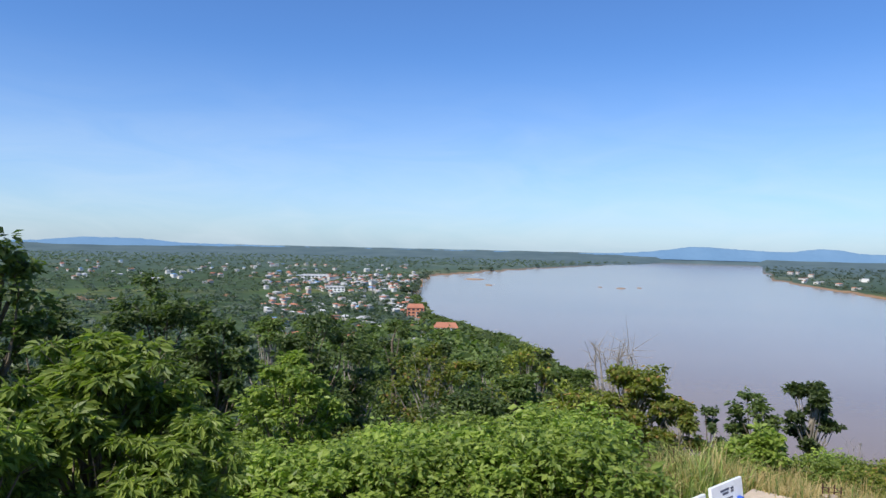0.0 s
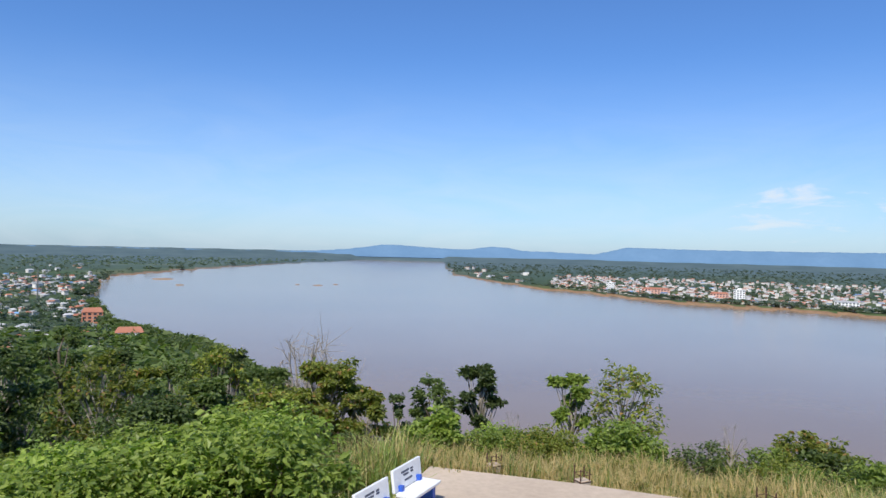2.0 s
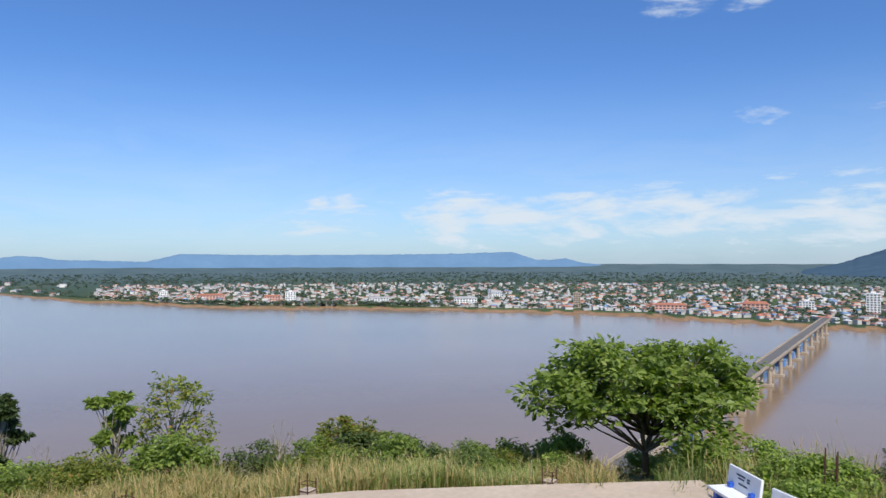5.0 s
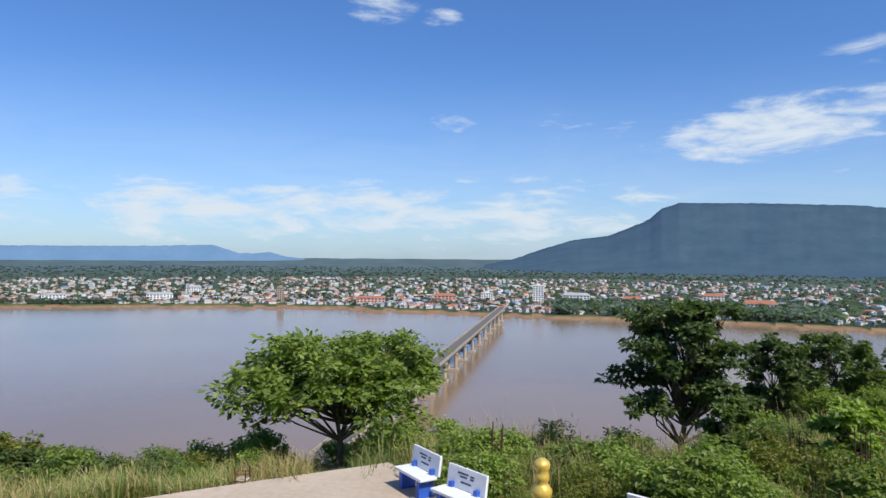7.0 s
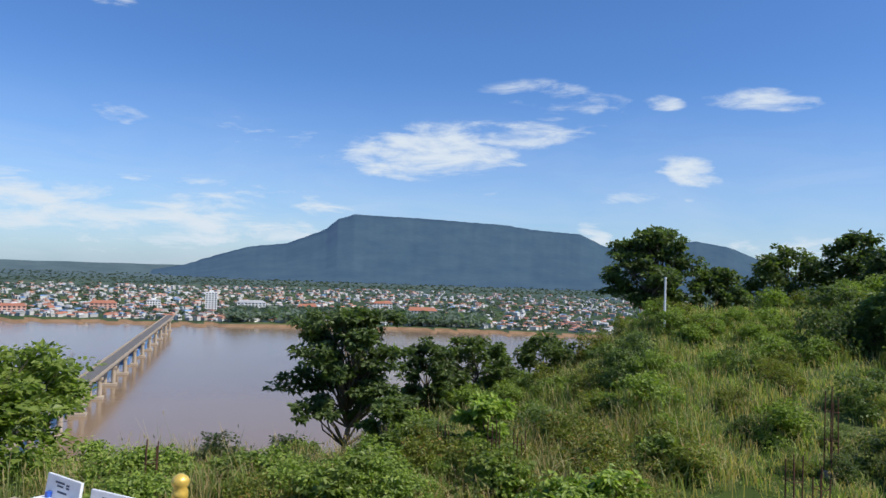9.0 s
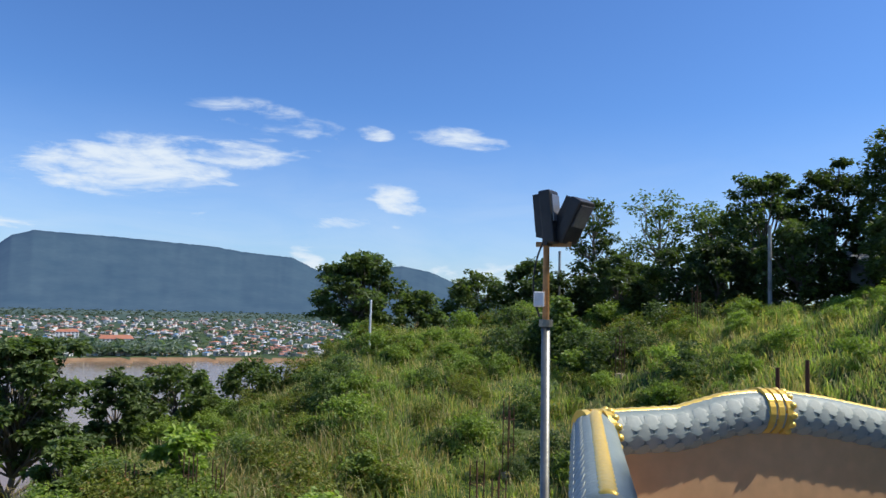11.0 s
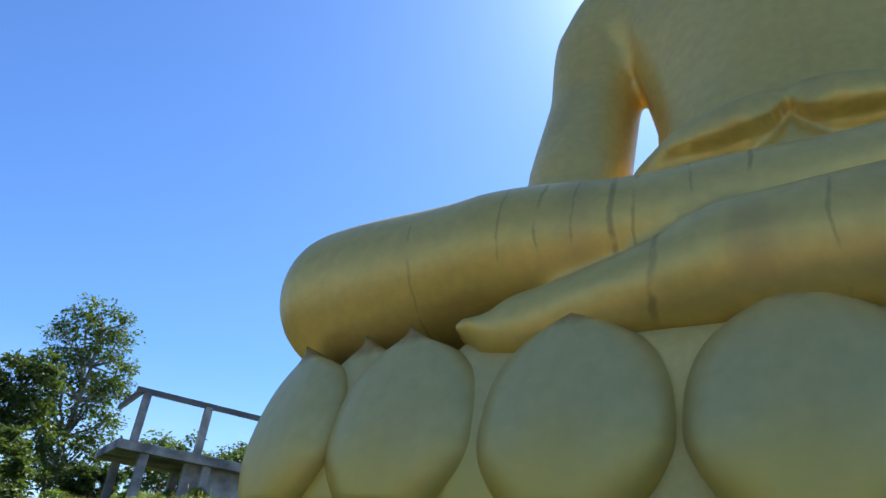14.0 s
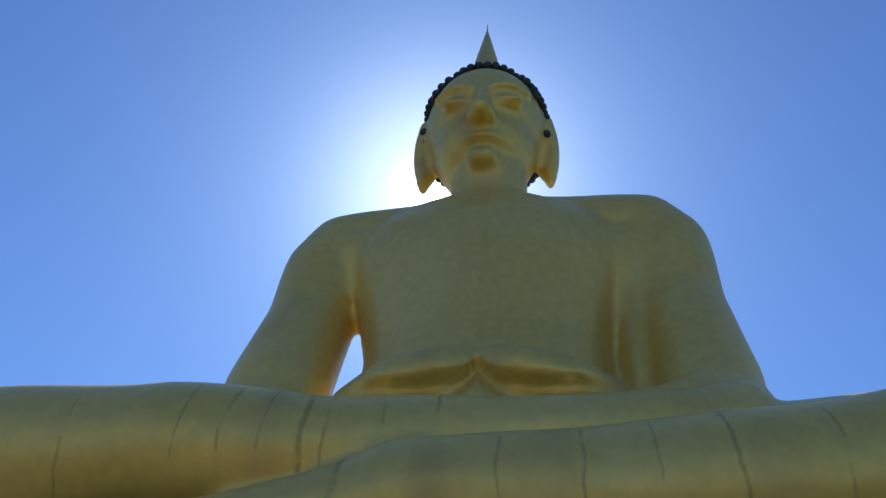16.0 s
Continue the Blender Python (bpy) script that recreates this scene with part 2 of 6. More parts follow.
def cyl(bm, r1, r2, h, at=(0, 0, 0), seg=16, rot=None):
    bmesh.ops.create_cone(bm, cap_ends=True, segments=seg, radius1=r1, radius2=r2, depth=h,
                          matrix=Matrix.Translation(at) @ (rot or Matrix()))
    return bm


def ball(bm, r, at, scale=(1, 1, 1), sub=2, rot=None):
    bmesh.ops.create_icosphere(bm, subdivisions=sub, radius=r, matrix=Matrix.Translation(at) @ (rot or Matrix()) @ Matrix.Diagonal((*scale, 1)))
    return bm


def lathe(profile, seg=20):
    bm = bmesh.new()
    rings = [[bm.verts.new((r * math.cos(a * 2 * math.pi / seg), r * math.sin(a * 2 * math.pi / seg), z)) for a in range(seg)] for r, z in profile]
    for a, b in zip(rings, rings[1:]):
        for i in range(seg):
            bm.faces.new((a[i], a[(i + 1) % seg], b[(i + 1) % seg], b[i]))
    bm.faces.new(rings[0][::-1]), bm.faces.new(rings[-1])
    return bm


def prism(bm, pts, z0, z1):
    """Upright prism over a plan outline."""
    lo = [bm.verts.new((x, y, z0)) for x, y in pts]
    hi = [bm.verts.new((x, y, z1)) for x, y in pts]
    n = len(pts)
    bm.faces.new(lo[::-1]), bm.faces.new(hi)
    for i in range(n):
        bm.faces.new((lo[i], lo[(i + 1) % n], hi[(i + 1) % n], hi[i]))
    return bm


# ---- the lie of the land ----
WATER = EYE_Z - 80.0
TERRACE = EYE_Z - 4.9
HILL_D = np.array([6, 16, 24, 36, 60, 120, 240, 420])
HILL = [(-300, (-6.5, -7.0, -8.5, -12, -19, -40, -76, -100)), (-230, (-5, -1.5, 1.0, 2.0, 1.0, -10, -60, -100)),
        (-178, (-4.0, -0.6, 1.9, 3.4, 3.2, -8, -60, -100)), (-168, (-5, -1.2, 0.9, 2.2, 2.2, -9, -60, -100)),
        (-158, (-5.2, -2.6, -0.7, 0.1, 0.2, -12, -65, -100)), (-140, (-5.2, -5.3, -3.6, -0.8, -1.4, -18, -70, -100)),
        (-127, (-5.2, -5.1, -4.0, -2.0, -5, -33, -84, -100)), (-112, (-5.2, -5.2, -5.6, -6.0, -15, -42, -88, -100)),
        (-95, (-5.2, -5.2, -6.8, -12, -22, -46, -90, -100)), (-65, (-5.2, -5.25, -6.9, -13.5, -25, -48, -90, -100)),
        (-15, (-5.2, -5.25, -6.9, -12.5, -22, -44, -86, -100)), (20, (-5.6, -6.0, -8.5, -13, -21, -42, -80, -100)),
        (60, (-6.5, -7.0, -8.5, -12, -19, -40, -76, -100))]
HAZ = np.array([h[0] for h in HILL], float)
HTAB = np.array([h[1] for h in HILL], float)
# river: bearing, near and far bank
RIVER = [(-300, 900, 900.1), (-200, 500, 700), (-150, 300, 915), (-120, 250, 900), (-98.7, 230, 905), (-92.7, 220, 913), (-87, 220, 935),
         (-79, 220, 985), (-75, 225, 1035), (-65.6, 230, 1080), (-57, 235, 1124), (-51, 240, 1170), (-45.8, 240, 1186), (-40.6, 245, 1258),
         (-35.2, 250, 1450), (-32.3, 250, 1500), (-28, 260, 1825), (-24.7, 270, 2290), (-24.2, 270, 5200), (-17.5, 290, 5200),
         (-16.4, 300, 4090), (-9.8, 420, 2900), (-5.5, 555, 2370), (-3.5, 590, 2170), (-0.3, 677, 1920), (1.0, 721, 1768),
         (1.9, 893, 1300), (2.3, 1050, 1050.1), (60, 900, 900.1)]
RAZ, RNEAR, RFAR = (np.array([r[k] for r in RIVER], float) for k in range(3))


def wrap(az):
    return np.where(az > 60, az - 360, az)


def plan_polar(x, y):
    return wrap(np.degrees(np.arctan2(-x, y))), np.hypot(x, y)


def wave_noise(x, y, s):
    return np.sin(x * s + 1.3 * np.sin(y * s * 0.7)) * np.cos(y * s * 1.1 + 0.9 * np.sin(x * s * 0.6))


def land(x, y):
    """Height of the ground at a place (arrays)."""
    x, y = np.asarray(x, float), np.asarray(y, float)
    az, d = plan_polar(x, y)
    az = np.maximum(az, -300)
    i = np.clip(np.searchsorted(HAZ, az) - 1, 0, len(HAZ) - 2)
    k = np.clip((az - HAZ[i]) / (HAZ[i + 1] - HAZ[i]), 0, 1)
    k = k * k * (3 - 2 * k)
    j = np.clip(np.searchsorted(HILL_D, d) - 1, 0, len(HILL_D) - 2)
    q = np.clip((d - HILL_D[j]) / (HILL_D[j + 1] - HILL_D[j]), 0, 1)
    h = (HTAB[i, j] * (1 - k) + HTAB[i + 1, j] * k) * (1 - q) + (HTAB[i, j + 1] * (1 - k) + HTAB[i + 1, j + 1] * k) * q
    rough = wave_noise(x, y, 0.35) * 0.22 + wave_noise(x, y, 0.11) * 0.5 * np.clip((d - 18) / 30, 0, 1)
    h = h + rough * np.clip((d - 15) / 6, 0, 1)
    near, far = np.interp(az, RAZ, RNEAR), np.interp(az, RAZ, RFAR)
    jit = 1 + 0.012 * np.sin(az * 3.1) + 0.006 * np.sin(az * 11.7)
    inside = np.clip(np.minimum(d - near, far * jit - d) / 14.0, -1, 1)
    plain = np.where(inside > 0, -77.0 - 9.0 * np.clip(inside * 1.5, 0, 1), -76.6)
    rise = np.clip((d - 4150) / 750.0, 0, 1)
    plain = plain + rise * rise * (48.5 + 1.2 * np.sin(az * 1.7)) * (inside <= 0) + rise * rise * 45 * (inside > 0) * (d > 4600)
    return EYE_Z + np.maximum(h, plain)


def ground_at(az, d):
    p = bearing(az, d)
    return float(land(p.x, p.y))


def build_ground():
    az = np.concatenate([np.arange(-300, -180, 2.0), np.arange(-180, 60.01, 0.6)])
    ds = np.concatenate([np.array([0.5, 4]), np.arange(7, 44, 1.0), np.geomspace(46, 4150, 130), np.linspace(4200, 4920, 12)])
    A, D = np.meshgrid(az, ds, indexing="ij")
    X, Y = -np.sin(A * DEG) * D, np.cos(A * DEG) * D
    Z = land(X, Y)
    V = np.stack([X, Y, Z], -1).reshape(-1, 3)
    na, nd = A.shape
    idx = np.arange(na * nd).reshape(na, nd)
    nxt = np.roll(idx, -1, axis=0)
    F = np.stack([idx[:, :-1], idx[:, 1:], nxt[:, 1:], nxt[:, :-1]], -1).reshape(-1, 4)
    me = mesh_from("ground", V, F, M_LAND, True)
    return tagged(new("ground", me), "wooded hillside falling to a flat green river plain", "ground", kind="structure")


def land_material():
    """Soil and scrub on the hill, woods and fields on the plain, red earth along the river banks."""
    m = bpy.data.materials.new("land")
    m.use_nodes = True
    nt, ln = m.node_tree.nodes, m.node_tree.links
    b = nt["Principled BSDF"]
    co = nt.new("ShaderNodeTexCoord").outputs["Object"]

    def noise_at(scale, detail=4):
        n = nt.new("ShaderNodeTexNoise")
        n.inputs["Scale"].default_value, n.inputs["Detail"].default_value = scale, detail
        ln.new(co, n.inputs["Vector"])
        return n.outputs[0]

    def ramp(v, *stops):
        r = nt.new("ShaderNodeValToRGB")
        ln.new(v, r.inputs[0])
        while len(r.color_ramp.elements) < len(stops):
            r.color_ramp.elements.new(0.5)
        for e, (p, c) in zip(r.color_ramp.elements, stops):
            e.position, e.color = p, (*c, 1)
        return r.outputs[0]

    def mix(f, a, c):
        n = nt.new("ShaderNodeMix")
        n.data_type = "RGBA"
        ln.new(f, n.inputs[0]), ln.new(a, n.inputs[6]), ln.new(c, n.inputs[7])
        return n.outputs[2]

    def rng(v, a, c):
        n = nt.new("ShaderNodeMapRange")
        n.inputs[1].default_value, n.inputs[2].default_value = a, c
        ln.new(v, n.inputs[0])
        return n.outputs[0]

    soil = ramp(noise_at(0.4), (0.3, (0.045, 0.07, 0.016)), (0.55, (0.08, 0.105, 0.03)), (0.75, (0.17, 0.14, 0.07)))
    woods = ramp(noise_at(0.03, 6), (0.3, (0.03, 0.05, 0.025)), (0.6, (0.055, 0.085, 0.04)), (0.8, (0.085, 0.115, 0.05)))
    fields = ramp(noise_at(0.011, 3), (0.35, (0.05, 0.09, 0.03)), (0.6, (0.12, 0.13, 0.05)), (0.8, (0.22, 0.17, 0.10)))
    plain = mix(rng(noise_at(0.0035, 4), 0.54, 0.62), woods, fields)
    sp = nt.new("ShaderNodeSeparateXYZ")
    ln.new(co, sp.inputs[0])
    bank = ramp(noise_at(0.08), (0.3, (0.20, 0.12, 0.065)), (0.7, (0.30, 0.19, 0.11)))
    col = mix(rng(sp.outputs[2], WATER + 2.7, WATER + 3.1), bank, plain)
    col = mix(rng(sp.outputs[2], WATER + 9, WATER + 22), col, soil)
    # far woods: distance haze mixed into the colour, bluer from 1500 to 3800 m
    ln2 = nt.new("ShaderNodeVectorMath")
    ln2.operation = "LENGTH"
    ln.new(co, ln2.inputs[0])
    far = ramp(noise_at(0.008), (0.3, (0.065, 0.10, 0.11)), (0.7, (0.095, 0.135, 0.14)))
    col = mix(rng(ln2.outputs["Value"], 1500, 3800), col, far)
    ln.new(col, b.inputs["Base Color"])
    b.inputs["Roughness"].default_value = 0.95
    b.inputs["Specular IOR Level"].default_value = 0.1
    return m


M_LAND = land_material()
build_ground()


def water_material():
    m = bpy.data.materials.new("muddy_river_water")
    m.use_nodes = True
    nt, ln = m.node_tree.nodes, m.node_tree.links
    b = nt["Principled BSDF"]
    co = nt.new("ShaderNodeTexCoord").outputs["Object"]
    n = nt.new("ShaderNodeTexNoise")
    n.inputs["Scale"].default_value, n.inputs["Detail"].default_value = 0.004, 4
    ln.new(co, n.inputs["Vector"])
    r = nt.new("ShaderNodeValToRGB")
    ln.new(n.outputs[0], r.inputs[0])
    r.color_ramp.elements[0].color, r.color_ramp.elements[0].position = (0.215, 0.148, 0.092, 1), 0.35
    r.color_ramp.elements[1].color, r.color_ramp.elements[1].position = (0.255, 0.18, 0.115, 1), 0.65
    ln.new(r.outputs[0], b.inputs["Base Color"])
    b.inputs["Roughness"].default_value = 0.16
    b.inputs["IOR"].default_value = 1.33
    w = nt.new("ShaderNodeTexNoise")
    w.inputs["Scale"].default_value, w.inputs["Detail"].default_value = 0.35, 3
    ln.new(co, w.inputs["Vector"])
    bp = nt.new("ShaderNodeBump")
    bp.inputs["Strength"].default_value, bp.inputs["Distance"].default_value = 0.25, 0.25
    ln.new(w.outputs[0], bp.inputs["Height"])
    ln.new(bp.outputs[0], b.inputs["Normal"])
    return m


M_WATER = water_material()
ring = [bearing(a, 4900) for a in range(-330, 30, 4)]
part("water", prism(bmesh.new(), [(p.x, p.y) for p in ring], WATER - 3, WATER), M_WATER)
tagged(bpy.data.objects["water"], "wide calm brown river reflecting the sky", "river", kind="structure")


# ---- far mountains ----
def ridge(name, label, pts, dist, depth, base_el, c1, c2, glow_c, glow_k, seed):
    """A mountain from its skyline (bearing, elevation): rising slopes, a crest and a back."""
    rnd = np.random.RandomState(seed)
    paz, pel = np.array([p[0] for p in pts], float)[::-1], np.array([p[1] for p in pts], float)[::-1]
    az = np.arange(paz[0], paz[-1], 0.12)
    el = np.interp(az, paz, pel) + 0.02 * np.convolve(rnd.randn(len(az)), np.ones(3) / 3, "same")
    base = EYE_Z + dist * math.tan(base_el * DEG)
    V, rows = [], 16
    for a, e in zip(az, el):
        top = EYE_Z + dist * math.tan(e * DEG)
        for k in range(rows):
            q = k / (rows - 1)
            up = min(1.0, q * 1.0) ** 1.25
            gully = 1 + 0.08 * noise.noise((a * 0.35, q * 2.0, seed)) * q * (1 - q) * 3 + 0.03 * noise.noise((a * 1.3, q * 5.0, seed + 9)) * q * (1 - q) * 3
            dd = dist - depth * (1 - q) * gully
            z = base + (top - base) * up
            p = bearing(a, dd)
            V.append((p.x, p.y, z * 1.0 if q == 1 else EYE_Z + (z - EYE_Z) * dd / dist))
        p = bearing(a, dist + 60)
        V.append((p.x, p.y, base))
    n = rows + 1
    F = [(i * n + k, (i + 1) * n + k, (i + 1) * n + k + 1, i * n + k + 1) for i in range(len(az) - 1) for k in range(n - 1)]
    # distance haze is put in as bluish base colours plus a blue glow
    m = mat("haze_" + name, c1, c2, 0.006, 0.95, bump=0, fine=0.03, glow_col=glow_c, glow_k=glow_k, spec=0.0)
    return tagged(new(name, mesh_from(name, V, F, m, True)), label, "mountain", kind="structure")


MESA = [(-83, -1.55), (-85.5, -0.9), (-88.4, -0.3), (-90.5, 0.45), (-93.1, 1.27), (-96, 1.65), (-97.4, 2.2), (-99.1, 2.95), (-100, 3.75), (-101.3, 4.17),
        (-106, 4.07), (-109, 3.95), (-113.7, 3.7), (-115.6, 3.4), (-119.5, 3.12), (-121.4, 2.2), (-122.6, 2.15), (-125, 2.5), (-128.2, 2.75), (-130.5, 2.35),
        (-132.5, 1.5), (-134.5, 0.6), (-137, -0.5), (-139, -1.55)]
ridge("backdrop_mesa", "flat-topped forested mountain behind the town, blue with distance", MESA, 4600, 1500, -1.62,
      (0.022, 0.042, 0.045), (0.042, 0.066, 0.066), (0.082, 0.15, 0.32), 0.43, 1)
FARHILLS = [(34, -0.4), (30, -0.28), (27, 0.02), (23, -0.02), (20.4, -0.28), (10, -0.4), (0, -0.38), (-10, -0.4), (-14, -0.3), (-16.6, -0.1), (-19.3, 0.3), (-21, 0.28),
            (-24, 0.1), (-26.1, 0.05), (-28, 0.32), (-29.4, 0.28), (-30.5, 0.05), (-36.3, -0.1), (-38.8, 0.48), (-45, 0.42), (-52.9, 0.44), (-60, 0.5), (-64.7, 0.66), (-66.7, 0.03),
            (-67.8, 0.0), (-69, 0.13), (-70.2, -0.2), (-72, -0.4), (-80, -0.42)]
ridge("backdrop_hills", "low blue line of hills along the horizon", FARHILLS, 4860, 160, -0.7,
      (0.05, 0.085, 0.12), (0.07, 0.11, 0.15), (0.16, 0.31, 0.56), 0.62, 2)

# ---- terrace, platform, base of the statue ----
STATUE_AZ = -230.0
ST = Matrix.Translation((LAST.x, LAST.y, 0)) @ pose(0, 0, EYE_Z, 0, 0, STATUE_AZ) @ Matrix.Translation((-0.72, -0.3, 0))


def corner_pts(*polar):
    return [(bearing(a, d).x, bearing(a, d).y) for a, d in polar]


slab = prism(bmesh.new(), corner_pts((-6, 8.5), (-23.5, 16.0), (-34.9, 15.3), (-52.2, 15.2), (-66, 15.6), (-78.7, 16.8), (-84, 14.2), (-90, 12.6), (-104, 10.0), (-135, 7.0), (30, 3.6))[::-1], TERRACE - 0.9, TERRACE)
bmesh.ops.bevel(slab, geom=[e for e in slab.edges if all(v.co.z > TERRACE - 0.1 for v in e.verts)], offset=0.03, segments=2, affect="EDGES")
tagged(part("terrace", slab, M_CONCRETE), "pale sunlit concrete terrace slab with a worn edge", "terrace", kind="structure")
slab2 = prism(bmesh.new(), corner_pts((-134.2, 15.4), (-136.3, 19.4), (-146, 19.4), (-148, 14))[::-1], TERRACE - 1.2, TERRACE + 0.05)
M_PINK = mat("pinkish_concrete", (0.50, 0.36, 0.29), (0.58, 0.44, 0.36), 0.6, 0.9, fine=8)
tagged(part("terrace", slab2, M_PINK), "pinkish bare concrete floor of an unfinished terrace", "terrace", kind="structure")
plat = prism(bmesh.new(), [(-2.6, -1.9), (5.5, -1.9), (5.5, 6.6), (-6.3, 6.6), (-4.6, 1.0)], -3.4 - EYE_Z, -EYE_Z)
tagged(part("platform", plat, M_CONCRETE, m=ST), "concrete platform in front of the statue", "platform", kind="structure")


def base_structure():
    root = thing("statue_base", ST, "beige plastered base with pilasters and a yellow ledge", "pedestal", kind="structure")
    part("core", box(bmesh.new(), (11.6, 8.6, 4.2), (0, 11.15, -1.3)), M_BEIGE, root)
    part("ledge", box(bmesh.new(), (14.5, 9.2, 0.15), (0, 10.75, 0.805), 0.02), M_LEDGE, root, "faded yellow ledge with stains")
    part("lintel", box(bmesh.new(), (11.5, 0.16, 0.42), (0, 6.76, 0.36), 0.015), M_BEIGE, root)
    for k in range(5):
        x = -5.45 + k * 2.725
        part("pilaster", box(bmesh.new(), (0.44, 0.62, 2.98), (x, 6.5, -0.77), 0.02), M_BEIGE, root)
        part("pilaster_foot", box(bmesh.new(), (0.5, 0.66, 0.9), (x, 6.49, -1.75), 0.015), M_MAROON, root, "dark maroon painted foot")
    part("stained_panel", box(bmesh.new(), (2.26, 0.03, 0.75), (-1.36, 6.66, 0.3), 0.006), M_GREYWALL, root, "grey panel with black rain stains")
    part("side_wall", box(bmesh.new(), (1.75, 7.0, 2.9), (-6.62, 10.2, -0.85), 0.02), M_GREYWALL, root, "grey rain-stained rendered wall")
    part("dark_edge", box(bmesh.new(), (0.09, 0.12, 1.5), (-7.51, 6.73, -0.15), 0.01), M_BLACKSTAIN, root)
    part("cap_slab", box(bmesh.new(), (2.1, 7.4, 0.17), (-6.65, 10.2, 0.64), 0.02), M_BLACKSTAIN, root, "blackened cap slab")
    pipe = cyl(bmesh.new(), 0.018, 0.018, 9.0, (0.2, 6.1, 0.905), 10, Matrix.Rotation(math.pi / 2, 4, "Y"))
    part("conduit", pipe, M_PLASTIC, root, "white cable conduit")
    part("conduit", cyl(bmesh.new(), 0.016, 0.016, 0.2, (-3.0, 6.13, 0.8), 10), M_PLASTIC, root)
    part("tube_lamp", cyl(bmesh.new(), 0.016, 0.016, 1.3, (-4.05, 6.45, 0.6), 10, Matrix.Rotation(math.pi / 2, 4, "Y")), M_PLASTIC, root, "white tube lamp under the ledge")
    return root


base_structure()


# ---- lotus seat ----
def petal_mesh(w, h, bulge, tip):
    """A bulging lotus petal: rounded outline, pointed tip bent outwards; x across, z up, bulging to -y."""
    bm, nu, nv = bmesh.new(), 15, 23
    grid = []
    for j in range(nv):
        v = j / (nv - 1)
        half = 0.5 * w * (1 - 0.46 * ((0.36 - v) / 0.36) ** 1.7 if v < 0.36 else math.sqrt(max(0.0, 1 - ((v - 0.36) / 0.60) ** 2.7)) if v < 0.9 else 0.48 * (1 - (v - 0.9) / 0.1) ** 1.25 + 0.02)
        row = []
        for i in range(nu):
            u = i / (nu - 1) * 2 - 1
            out = bulge * (1 - abs(u) ** 3.4) * (math.sin(math.pi * min(1, 0.16 + v * 0.76)) ** 0.6) + (tip * max(0, (v - 0.86) / 0.14) ** 2 * (1 - abs(u)))
            row.append(bm.verts.new((u * half, -out, h * v)))
        grid.append(row)
    for a, b in zip(grid, grid[1:]):
        for i in range(nu - 1):
            bm.faces.new((a[i], a[i + 1], b[i + 1], b[i]))
    r = bmesh.ops.extrude_face_region(bm, geom=list(bm.faces))
    for v in (g for g in r["geom"] if isinstance(g, bmesh.types.BMVert)):
        v.co.y += 0.35
    return bm


def statue_paint(name, c1, c2, c3, metal):
    m = mat(name, c1, c2, 0.35, 0.42, metal=metal, bump=0.04, fine=6.0)
    nt, ln = m.node_tree.nodes, m.node_tree.links
    b = nt["Principled BSDF"]
    src = b.inputs["Base Color"].links[0].from_socket
    co = nt.new("ShaderNodeTexCoord")
    mp = nt.new("ShaderNodeMapping")
    mp.inputs["Scale"].default_value = (0.9, 0.9, 0.16)
    ln.new(co.outputs["Object"], mp.inputs[0])
    n = nt.new("ShaderNodeTexNoise")
    n.inputs["Scale"].default_value, n.inputs["Detail"].default_value = 0.9, 6
    ln.new(mp.outputs[0], n.inputs["Vector"])
    r = nt.new("ShaderNodeMapRange")
    r.inputs[1].default_value, r.inputs[2].default_value, r.inputs[4].default_value = 0.56, 0.76, 0.7
    ln.new(n.outputs[0], r.inputs[0])
    mx = nt.new("ShaderNodeMix")
    mx.data_type = "RGBA"
    ln.new(r.outputs[0], mx.inputs[0]), ln.new(src, mx.inputs[6])
    mx.inputs[7].default_value = (*c3, 1)
    ln.new(mx.outputs[2], b.inputs["Base Color"])
    rr = nt.new("ShaderNodeMapRange")
    rr.inputs[3].default_value, rr.inputs[4].default_value = 0.36, 0.55
    ln.new(n.outputs[0], rr.inputs[0])
    ln.new(rr.outputs[0], b.inputs["Roughness"])
    return m


M_STATUE = statue_paint("weathered_gold_paint", (0.64, 0.45, 0.10), (0.72, 0.53, 0.16), (0.42, 0.28, 0.105), 0.48)
M_PETAL = statue_paint("dull_gold_petal_paint", (0.50, 0.41, 0.13), (0.60, 0.50, 0.19), (0.42, 0.31, 0.11), 0.3)


